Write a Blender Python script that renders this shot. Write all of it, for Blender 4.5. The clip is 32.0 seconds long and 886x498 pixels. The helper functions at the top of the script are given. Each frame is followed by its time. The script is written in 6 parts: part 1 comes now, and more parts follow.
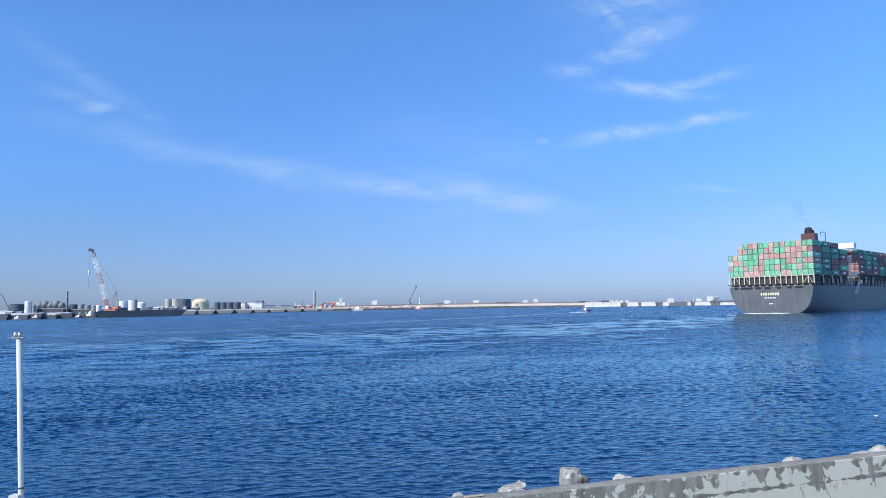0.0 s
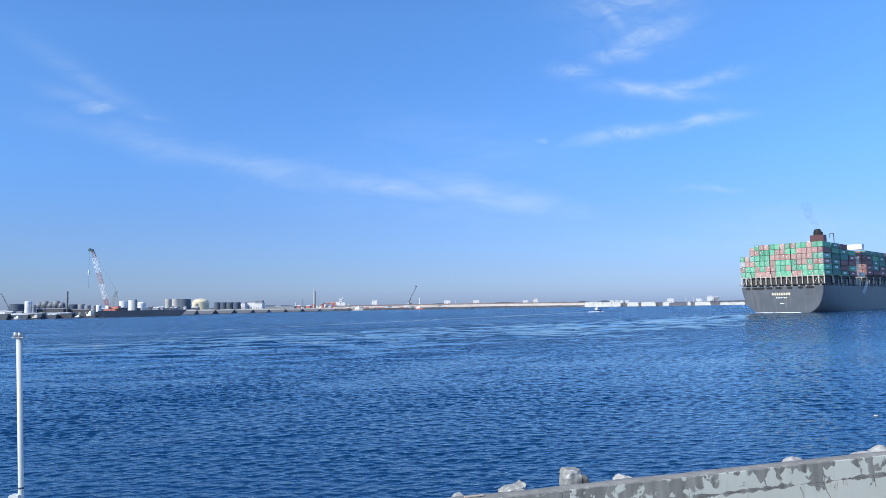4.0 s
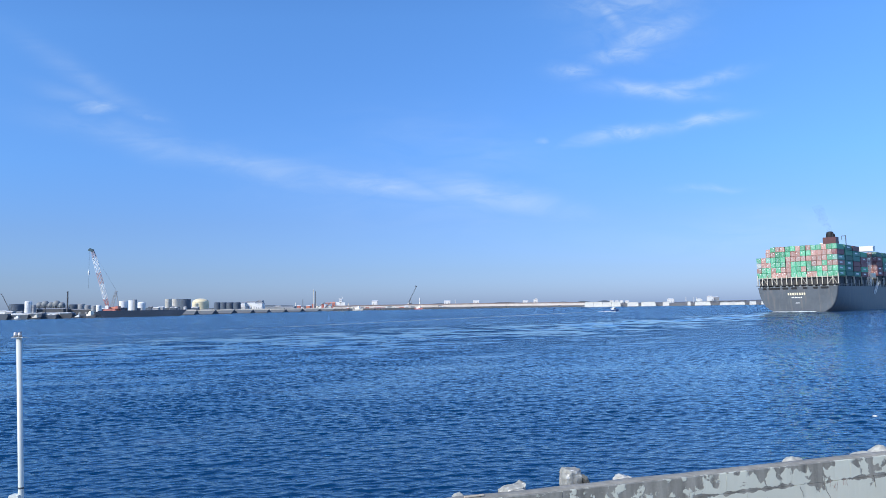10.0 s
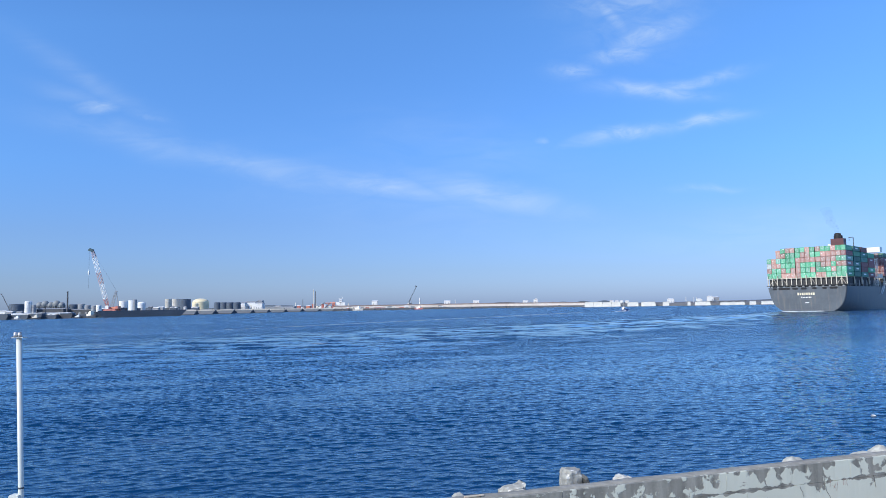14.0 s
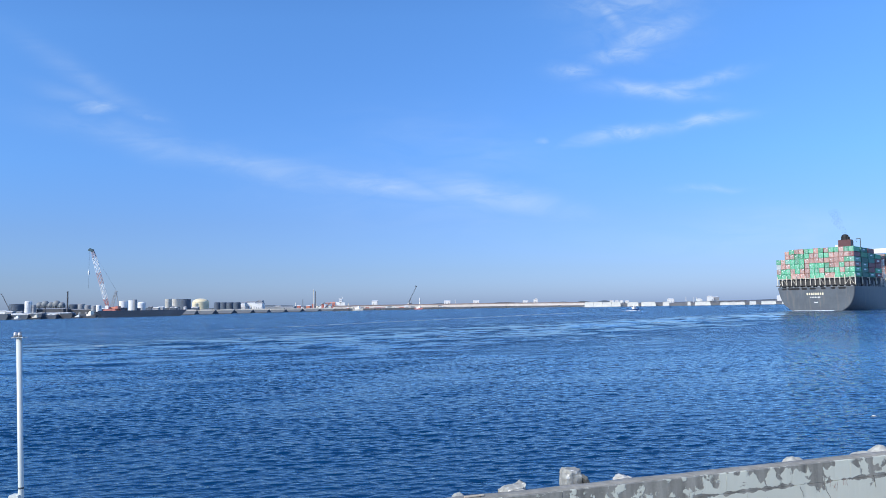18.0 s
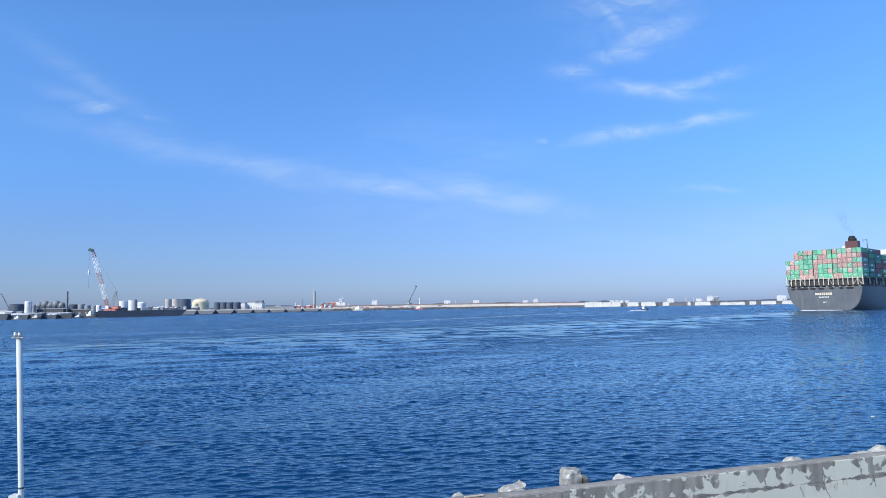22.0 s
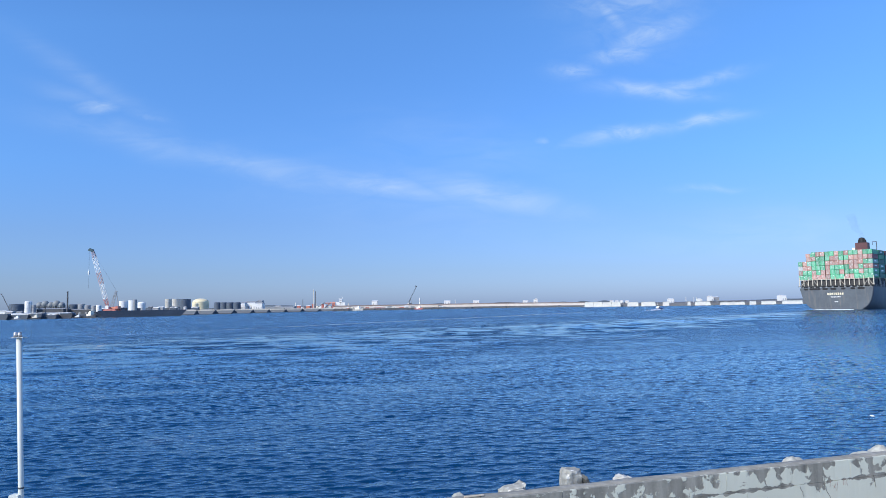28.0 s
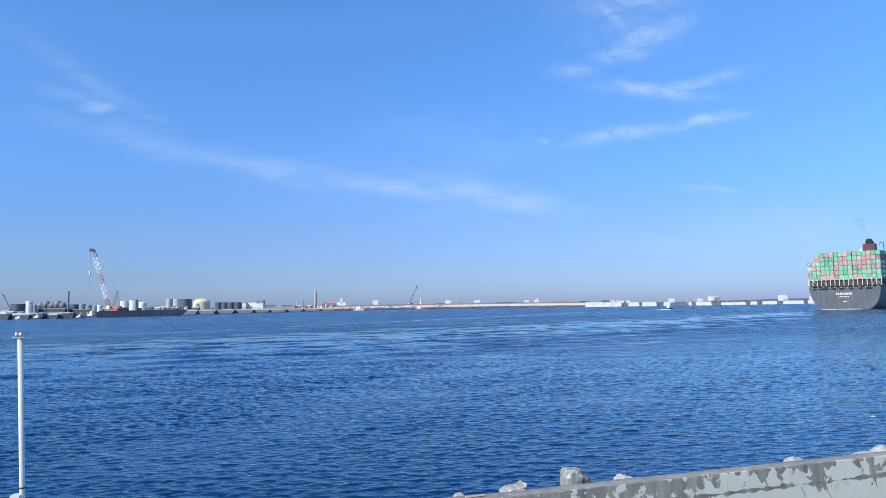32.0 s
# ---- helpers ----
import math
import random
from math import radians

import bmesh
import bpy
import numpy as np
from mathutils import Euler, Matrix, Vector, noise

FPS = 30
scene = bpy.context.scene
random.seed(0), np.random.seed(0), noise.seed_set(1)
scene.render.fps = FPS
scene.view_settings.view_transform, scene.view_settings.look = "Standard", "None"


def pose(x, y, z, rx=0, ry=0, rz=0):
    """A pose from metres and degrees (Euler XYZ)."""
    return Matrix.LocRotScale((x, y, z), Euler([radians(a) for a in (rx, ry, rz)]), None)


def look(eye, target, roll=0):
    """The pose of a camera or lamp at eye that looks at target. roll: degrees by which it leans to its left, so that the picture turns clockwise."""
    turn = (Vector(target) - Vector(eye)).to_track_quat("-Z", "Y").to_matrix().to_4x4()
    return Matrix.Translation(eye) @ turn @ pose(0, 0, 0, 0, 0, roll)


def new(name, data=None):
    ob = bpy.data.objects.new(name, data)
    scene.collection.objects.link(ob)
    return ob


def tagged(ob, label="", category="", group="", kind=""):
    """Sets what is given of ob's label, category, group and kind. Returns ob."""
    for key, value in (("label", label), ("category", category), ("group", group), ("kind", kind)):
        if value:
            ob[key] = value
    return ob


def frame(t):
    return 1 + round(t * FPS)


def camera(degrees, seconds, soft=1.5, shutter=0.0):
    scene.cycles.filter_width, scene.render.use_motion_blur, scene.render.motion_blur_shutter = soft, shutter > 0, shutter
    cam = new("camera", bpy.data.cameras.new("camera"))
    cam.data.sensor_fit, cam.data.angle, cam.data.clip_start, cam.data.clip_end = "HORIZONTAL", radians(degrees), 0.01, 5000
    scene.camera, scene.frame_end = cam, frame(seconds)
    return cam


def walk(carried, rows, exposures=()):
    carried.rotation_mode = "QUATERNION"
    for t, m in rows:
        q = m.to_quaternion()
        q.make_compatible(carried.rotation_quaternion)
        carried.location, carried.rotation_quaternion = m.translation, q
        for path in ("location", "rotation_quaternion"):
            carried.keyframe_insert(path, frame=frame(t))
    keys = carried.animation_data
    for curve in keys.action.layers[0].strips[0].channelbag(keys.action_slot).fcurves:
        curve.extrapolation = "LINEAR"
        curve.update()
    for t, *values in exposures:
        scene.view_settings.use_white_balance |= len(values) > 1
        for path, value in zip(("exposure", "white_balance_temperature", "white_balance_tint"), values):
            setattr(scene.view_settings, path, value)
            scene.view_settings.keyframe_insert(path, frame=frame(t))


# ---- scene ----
cam = camera(64.07, 32.0, soft=0.9)
EYE = (0.0, 0.0, 6.685)
AHEAD = pose(*EYE, 94.582, 0, 0) @ pose(0, 0, 0, 0, 0, -1.099)
NUDGED = pose(*EYE, 94.582, 0, 0.07) @ pose(0, 0, 0, 0, 0, -1.099)
walk(cam, [(0.0, AHEAD), (31.6, AHEAD), (32.0, NUDGED)])

# ---- daylight ----
SUN_EAST, SUN_NORTH, SUN_UP = -0.743, -0.669, 38.0
sun_turn = math.atan2(SUN_EAST, SUN_NORTH)
world = bpy.data.worlds.new("sky")
scene.world = world
world.use_nodes = True
wt = world.node_tree
wn, wl = wt.nodes, wt.links
wn.clear()


def wnode(kind, **settings):
    n = wn.new(kind)
    for k, v in settings.items():
        n.inputs[k].default_value = v
    return n


def wmath(op, a, b=None, c=None, clamp=False):
    n = wn.new("ShaderNodeMath")
    n.operation = op
    n.use_clamp = clamp
    for i, v in enumerate((a, b, c)):
        if v is None:
            continue
        if isinstance(v, (int, float)):
            n.inputs[i].default_value = v
        else:
            wl.new(v, n.inputs[i])
    return n.outputs[0]


sky = wn.new("ShaderNodeTexSky")
sky.sky_type = "NISHITA"
sky.sun_disc = False
sky.sun_elevation = radians(SUN_UP)
sky.sun_rotation = sun_turn
sky.air_density = 1.0
sky.dust_density = 0.6
sky.ozone_density = 3.0
tint = wn.new("ShaderNodeMix")
tint.data_type, tint.blend_type = "RGBA", "MULTIPLY"
tint.inputs[0].default_value = 1.0
wl.new(sky.outputs[0], tint.inputs[6])

# cirrus: soft streaks, laid out by direction, broken up by noise
coord = wn.new("ShaderNodeTexCoord")
split = wn.new("ShaderNodeSeparateXYZ")
wl.new(coord.outputs["Generated"], split.inputs[0])
ahead = wmath("MAXIMUM", split.outputs[1], 0.05)
ca = wmath("DIVIDE", split.outputs[0], ahead)
cu = wmath("DIVIDE", split.outputs[2], ahead)
# the clear air's colour by height over the horizon
ramp = wn.new("ShaderNodeValToRGB")
stops = ((0.0, (0.26, 0.352, 0.665)), (0.05, (0.262, 0.346, 0.585)), (0.12, (0.283, 0.385, 0.612)), (0.22, (0.304, 0.485, 0.745)), (0.42, (0.370, 0.606, 0.868)), (0.85, (0.31, 0.505, 0.78)))
while len(ramp.color_ramp.elements) < len(stops):
    ramp.color_ramp.elements.new(0.5)
for el, (p, c) in zip(ramp.color_ramp.elements, stops):
    el.position, el.color = p, (*c, 1)
wl.new(cu, ramp.inputs[0])
gain = wn.new("ShaderNodeVectorMath")
gain.operation = "SCALE"
gain.inputs["Scale"].default_value = 2.4
wl.new(ramp.outputs[0], gain.inputs[0])
wl.new(gain.outputs[0], tint.inputs[7])
flat = wn.new("ShaderNodeCombineXYZ")
wl.new(ca, flat.inputs[0])
wl.new(cu, flat.inputs[1])


def wnoise(scale, stretch, turn, detail, distort):
    m = wn.new("ShaderNodeMapping")
    m.inputs["Rotation"].default_value = (0, 0, turn)
    m.inputs["Scale"].default_value = (1, stretch, 1)
    wl.new(flat.outputs[0], m.inputs[0])
    n = wnode("ShaderNodeTexNoise", Scale=scale, Detail=detail, Distortion=distort, Roughness=0.6)
    wl.new(m.outputs[0], n.inputs["Vector"])
    return n.outputs["Fac"]


wisp = wnoise(8.0, 4.0, 0.17, 5, 0.7)
fine = wnoise(20.0, 2.4, -0.22, 5, 1.0)
bend = wmath("MULTIPLY", wmath("SUBTRACT", wnoise(5.0, 1.0, 0, 3, 0), 0.5), 0.05)


def streak(a, u, half, thick, slope, strength, grain):
    """A soft streak centred at the direction (a, u), rising by slope."""
    da = wmath("SUBTRACT", ca, a)
    du = wmath("ADD", wmath("SUBTRACT", wmath("SUBTRACT", cu, u), wmath("MULTIPLY", da, slope)), bend)
    r = wmath("ADD", wmath("POWER", wmath("ABSOLUTE", wmath("DIVIDE", da, half)), 2.0),
              wmath("POWER", wmath("ABSOLUTE", wmath("DIVIDE", du, thick)), 2.0))
    body = wmath("POWER", 2.718, wmath("MULTIPLY", r, -1.2))
    grained = wmath("MULTIPLY", body, wmath("ADD", wmath("MULTIPLY", wmath("SUBTRACT", grain, 0.5), 2.4), 0.66, clamp=True))
    return wmath("MULTIPLY", grained, strength)


CIRRUS = (
    (-0.426, 0.244, 0.141, 0.0239, -0.277, 0.17, wisp), (-0.252, 0.202, 0.161, 0.0200, -0.227, 0.22, wisp), (-0.090, 0.171, 0.110, 0.0160, -0.199, 0.4, wisp),
    (0.077, 0.155, 0.116, 0.0239, -0.204, 0.36, wisp), (-0.504, 0.336, 0.106, 0.0208, -0.610, 0.12, wisp), (-0.525, 0.314, 0.065, 0.0160, -0.263, 0.11, wisp),
    (-0.493, 0.300, 0.029, 0.0120, 0.040, 0.36, fine), (-0.418, 0.281, 0.030, 0.0064, -0.280, 0.14, fine), (0.193, 0.329, 0.032, 0.0112, -0.089, 0.36, fine),
    (0.306, 0.302, 0.073, 0.0112, -0.043, 0.42, fine), (0.368, 0.319, 0.068, 0.0088, 0.224, 0.36, fine), (0.267, 0.239, 0.078, 0.0096, 0.147, 0.44, fine),
    (0.379, 0.259, 0.057, 0.0096, 0.209, 0.4, fine), (0.144, 0.234, 0.011, 0.0048, -0.101, 0.25, fine), (0.261, 0.353, 0.043, 0.0136, 0.184, 0.38, fine),
    (0.306, 0.387, 0.066, 0.0192, 0.398, 0.36, fine), (0.249, 0.420, 0.031, 0.0192, -1.154, 0.3, fine), (0.284, 0.439, 0.104, 0.0271, 0.049, 0.24, fine),
    (0.290, 0.397, 0.086, 0.0479, 0.083, 0.13, fine), (0.380, 0.157, 0.049, 0.0056, -0.002, 0.2, fine), (0.032, 0.227, 0.153, 0.0479, -0.133, 0.09, wisp),
    (0.461, 0.096, 0.176, 0.0319, 0.029, 0.14, wisp), (-0.027, 0.154, 0.295, 0.0559, -0.164, 0.08, wisp),
)
cover = 0.0
for spec in CIRRUS:
    s = streak(*spec)
    cover = wmath("MAXIMUM", cover, s)
white = wn.new("ShaderNodeMix")
white.data_type = "RGBA"
wl.new(wmath("MULTIPLY", cover, 1.15, clamp=True), white.inputs[0])
wl.new(tint.outputs[2], white.inputs[6])
white.inputs[7].default_value = (6.6, 8.0, 9.6, 1)
back = wn.new("ShaderNodeBackground")
back.inputs["Strength"].default_value = 0.105
wl.new(white.outputs[2], back.inputs[0])
wl.new(back.outputs[0], wn.new("ShaderNodeOutputWorld").inputs[0])

sun = new("sun", bpy.data.lights.new("sun", "SUN"))
sun.data.energy, sun.data.angle, sun.data.color = 4.5, radians(0.6), (1.0, 0.93, 0.80)
lift = math.tan(radians(SUN_UP)) * math.hypot(SUN_EAST, SUN_NORTH)
sun.matrix_world = look((SUN_EAST * 60, SUN_NORTH * 60, lift * 60), (0, 0, 0))
scene.view_settings.exposure = 0.0


# ---- materials ----
def links(m):
    return m.node_tree.nodes, m.node_tree.links


def surface(name, colour, rough=0.7, metal=0.0, grain=4.0, vary=0.25, stain=0.25, bump=0.15, each=0.0, spec=0.4):
    """A plain material: base colour broken up at two scales, with fine relief. each: how far alike pieces differ."""
    m = bpy.data.materials.new(name)
    m.use_nodes = True
    n, l = links(m)
    b = n["Principled BSDF"]
    b.inputs["Metallic"].default_value = metal
    b.inputs["Specular IOR Level"].default_value = spec
    tc = n.new("ShaderNodeTexCoord")
    small, large = n.new("ShaderNodeTexNoise"), n.new("ShaderNodeTexNoise")
    small.inputs["Scale"].default_value, small.inputs["Detail"].default_value = grain, 6
    large.inputs["Scale"].default_value, large.inputs["Detail"].default_value = grain * 0.13, 4
    for t in (small, large):
        l.new(tc.outputs["Object"], t.inputs["Vector"])

    def scaled(out, amount, middle=1.0):
        k = n.new("ShaderNodeMath")
        k.operation = "MULTIPLY_ADD"
        l.new(out, k.inputs[0])
        k.inputs[1].default_value, k.inputs[2].default_value = amount * 2, middle - amount
        return k.outputs[0]

    v = n.new("ShaderNodeMath")
    v.operation = "MULTIPLY"
    l.new(scaled(small.outputs["Fac"], vary), v.inputs[0])
    l.new(scaled(large.outputs["Fac"], stain), v.inputs[1])
    hsv = n.new("ShaderNodeHueSaturation")
    hsv.inputs["Color"].default_value = (*colour, 1)
    value = v.outputs[0]
    if each:
        info = n.new("ShaderNodeObjectInfo")
        w = n.new("ShaderNodeMath")
        w.operation = "MULTIPLY"
        l.new(value, w.inputs[0])
        l.new(scaled(info.outputs["Random"], each), w.inputs[1])
        value = w.outputs[0]
    l.new(value, hsv.inputs["Value"])
    l.new(hsv.outputs[0], b.inputs["Base Color"])
    l.new(scaled(large.outputs["Fac"], 0.12, rough), b.inputs["Roughness"])
    if bump:
        bp = n.new("ShaderNodeBump")
        bp.inputs["Strength"].default_value = bump
        bp.inputs["Distance"].default_value = 0.3 / grain
        l.new(small.outputs["Fac"], bp.inputs["Height"])
        l.new(bp.outputs[0], b.inputs["Normal"])
    return m


# ship
M_HULL = surface("hull_paint", (0.095, 0.108, 0.125), 0.45, grain=0.9, vary=0.12, stain=0.35, bump=0.04)


def weep(m, scale, amount):
    """Upright runs of rust and salt over a painted side."""
    n, l = links(m)
    b = n["Principled BSDF"]
    src = b.inputs["Base Color"].links[0].from_socket
    tc, mp, t, k, mix = n.new("ShaderNodeTexCoord"), n.new("ShaderNodeMapping"), n.new("ShaderNodeTexNoise"), n.new("ShaderNodeMath"), n.new("ShaderNodeMix")
    mp.inputs["Scale"].default_value = (scale, scale, scale * 0.07)
    l.new(tc.outputs["Object"], mp.inputs[0])
    l.new(mp.outputs[0], t.inputs["Vector"])
    t.inputs["Scale"].default_value, t.inputs["Detail"].default_value = 1.0, 5
    k.operation, k.use_clamp = "MULTIPLY_ADD", True
    l.new(t.outputs["Fac"], k.inputs[0])
    k.inputs[1].default_value, k.inputs[2].default_value = amount * 4, -amount * 2.1
    mix.data_type = "RGBA"
    l.new(k.outputs[0], mix.inputs[0])
    l.new(src, mix.inputs[6])
    mix.inputs[7].default_value = (0.20, 0.17, 0.15, 1)
    l.new(mix.outputs[2], b.inputs["Base Color"])


weep(M_HULL, 0.8, 0.6)
M_DECK = surface("deck_paint", (0.055, 0.054, 0.056), 0.8, grain=0.8)
M_LASH = surface("lashing_paint", (0.54, 0.49, 0.40), 0.6, grain=1.5)
M_WHITE = surface("white_paint", (0.78, 0.78, 0.76), 0.5, grain=1.0, vary=0.05, stain=0.1, bump=0.03)
M_MARK = surface("mark_paint", (0.80, 0.80, 0.78), 0.5, grain=1.0, vary=0.05, stain=0.1, bump=0)
M_BAR = surface("galvanised_bar", (0.50, 0.55, 0.53), 0.5, grain=2.0, vary=0.1, stain=0.2, bump=0)
M_NAME = surface("name_paint", (0.72, 0.64, 0.46), 0.5, grain=1.0, vary=0.05, stain=0.1, bump=0)
M_FUNNEL = surface("funnel_paint", (0.11, 0.045, 0.048), 0.5, grain=0.8)
# soot on the exhaust pipes, and painted shade inside the mooring openings
M_SOOT_SHADE = surface("soot_shade_black", (0.02, 0.02, 0.022), 0.7, grain=1.0)
M_GREY = surface("grey_steel", (0.28, 0.29, 0.30), 0.5, grain=1.2)
M_GLASS = surface("window_glass", (0.02, 0.025, 0.03), 0.08, grain=1.0, vary=0.02, stain=0.02, bump=0, spec=0.6)


def corrugated(name, colour):
    """Container steel: upright corrugation as relief, faded and stained, each box a shade of its own."""
    m = surface(name, colour, 0.55, grain=0.9, vary=0.10, stain=0.22, bump=0, each=0.32)
    n, l = links(m)
    tc = n.new("ShaderNodeTexCoord")
    s = n.new("ShaderNodeSeparateXYZ")
    l.new(tc.outputs["Object"], s.inputs[0])
    add = n.new("ShaderNodeMath")
    add.operation = "ADD"
    l.new(s.outputs[0], add.inputs[0])
    l.new(s.outputs[1], add.inputs[1])
    wave = n.new("ShaderNodeMath")
    wave.operation = "SINE"
    k = n.new("ShaderNodeMath")
    k.operation = "MULTIPLY"
    l.new(add.outputs[0], k.inputs[0])
    k.inputs[1].default_value = 22.0
    l.new(k.outputs[0], wave.inputs[0])
    bp = n.new("ShaderNodeBump")
    bp.inputs["Strength"].default_value, bp.inputs["Distance"].default_value = 0.5, 0.02
    l.new(wave.outputs[0], bp.inputs["Height"])
    l.new(bp.outputs[0], n["Principled BSDF"].inputs["Normal"])
    return m


BOXES = {
    "g": corrugated("green_box_steel", (0.10, 0.39, 0.225)),
    "r": corrugated("red_box_steel", (0.42, 0.235, 0.20)),
    "m": corrugated("maroon_box_steel", (0.22, 0.08, 0.085)),
    "t": corrugated("teal_box_steel", (0.20, 0.46, 0.36)),
    "w": corrugated("white_box_steel", (0.62, 0.66, 0.66)),
    # darker copy of the green: shade of the starboard side put into the colour
    "d": corrugated("shaded_green_box_steel", (0.05, 0.19, 0.15)),
    "b": corrugated("blue_box_steel", (0.05, 0.12, 0.26)),
}

# far shore
M_CONC = surface("concrete", (0.33, 0.345, 0.36), 0.85, grain=0.5)
M_MOLE = surface("mole_concrete", (0.135, 0.14, 0.15), 0.85, grain=0.4, stain=0.35)
M_OLDB = surface("weathered_barge_paint", (0.075, 0.09, 0.112), 0.65, grain=0.4, stain=0.4)
M_QUAY = surface("quay_concrete", (0.10, 0.105, 0.112), 0.85, grain=0.4, stain=0.4)
M_SAND = surface("sandy_fill", (0.19, 0.155, 0.145), 0.95, grain=0.08, stain=0.3)
M_TANKW = surface("tank_white", (0.80, 0.80, 0.78), 0.5, grain=0.4, vary=0.04, stain=0.05, bump=0.02)
M_TANKG = surface("tank_grey", (0.30, 0.31, 0.32), 0.55, grain=0.4, vary=0.04, stain=0.05, bump=0.02)
M_TANKD = surface("tank_dark", (0.10, 0.125, 0.16), 0.55, grain=0.4, vary=0.04, stain=0.05, bump=0.02)
M_BALL = surface("sphere_tank_grey", (0.22, 0.24, 0.25), 0.6, grain=0.4, vary=0.08, stain=0.1, bump=0.02)
M_TANKL = surface("tank_beige", (0.50, 0.48, 0.43), 0.55, grain=0.4, vary=0.04, stain=0.08, bump=0.02)
M_TANKY = surface("tank_cream", (0.78, 0.69, 0.46), 0.5, grain=0.4, vary=0.04, stain=0.05, bump=0.02)
M_ORANGE = surface("orange_paint", (0.68, 0.25, 0.16), 0.5, grain=0.8)
# two muted reds: haze of the distance is put into the colour
M_RED = surface("red_boom_paint", (0.52, 0.18, 0.14), 0.5, grain=0.8)
M_HAZED_RED = surface("hazed_red_paint", (0.48, 0.33, 0.32), 0.6, grain=0.8)
M_CREAM = surface("cream_paint", (0.76, 0.70, 0.58), 0.55, grain=0.6)
M_BARGE = surface("barge_paint", (0.165, 0.18, 0.20), 0.65, grain=0.4, stain=0.35)
M_DARK = surface("dark_steel", (0.06, 0.065, 0.075), 0.6, grain=0.6)
M_TEAL = surface("teal_paint", (0.03, 0.075, 0.095), 0.5, grain=0.8)
M_BLOCK = surface("whitewashed_concrete", (0.68, 0.66, 0.60), 0.8, grain=0.3, stain=0.15)
M_OLDWALL = surface("weathered_pale_concrete", (0.60, 0.545, 0.50), 0.85, grain=0.12, vary=0.2, stain=0.25)
M_HILL = surface("scrub", (0.095, 0.12, 0.14), 0.95, grain=0.02, stain=0.3)
M_BLUE = surface("blue_paint", (0.05, 0.13, 0.30), 0.5, grain=0.8)

# near
M_ROCK = surface("armour_stone", (0.38, 0.38, 0.345), 0.9, grain=11.0, vary=0.75, stain=0.5, bump=1.0, each=0.15)
M_STONED = surface("dark_stone", (0.11, 0.113, 0.108), 0.9, grain=11.0, vary=0.5, stain=0.4, bump=0.8)
M_WHITESTONE = surface("white_stone", (0.50, 0.50, 0.47), 0.9, grain=12.0, vary=0.4, stain=0.3, bump=0.8)
M_PALE = surface("pale_stone", (0.43, 0.43, 0.385), 0.9, grain=12.0, vary=0.55, stain=0.4, bump=0.9)


def speckled(m):
    """White droppings and lichen on the top of a stone."""
    n, l = links(m)
    b = n["Principled BSDF"]
    src = b.inputs["Base Color"].links[0].from_socket
    tc, t, k, mix = n.new("ShaderNodeTexCoord"), n.new("ShaderNodeTexNoise"), n.new("ShaderNodeMath"), n.new("ShaderNodeMix")
    l.new(tc.outputs["Object"], t.inputs["Vector"])
    t.inputs["Scale"].default_value, t.inputs["Detail"].default_value = 13.0, 3
    k.operation, k.use_clamp = "MULTIPLY_ADD", True
    l.new(t.outputs["Fac"], k.inputs[0])
    k.inputs[1].default_value, k.inputs[2].default_value = 16.0, -9.9
    mix.data_type = "RGBA"
    l.new(k.outputs[0], mix.inputs[0])
    l.new(src, mix.inputs[6])
    mix.inputs[7].default_value = (0.72, 0.72, 0.68, 1)
    l.new(mix.outputs[2], b.inputs["Base Color"])


speckled(M_ROCK)
M_POLE = surface("white_gloss_paint", (0.62, 0.65, 0.61), 0.35, grain=9.0, vary=0.05, stain=0.08, bump=0.03)
M_ZINC = surface("galvanised_steel", (0.55, 0.55, 0.54), 0.4, metal=0.6, grain=20.0)
M_PAVE = surface("promenade_concrete", (0.30, 0.29, 0.27), 0.9, grain=3.0, stain=0.3, bump=0.3)
M_CAP = surface("wall_concrete", (0.27, 0.265, 0.235), 0.9, grain=9.0, vary=0.45, stain=0.5, bump=0.6)


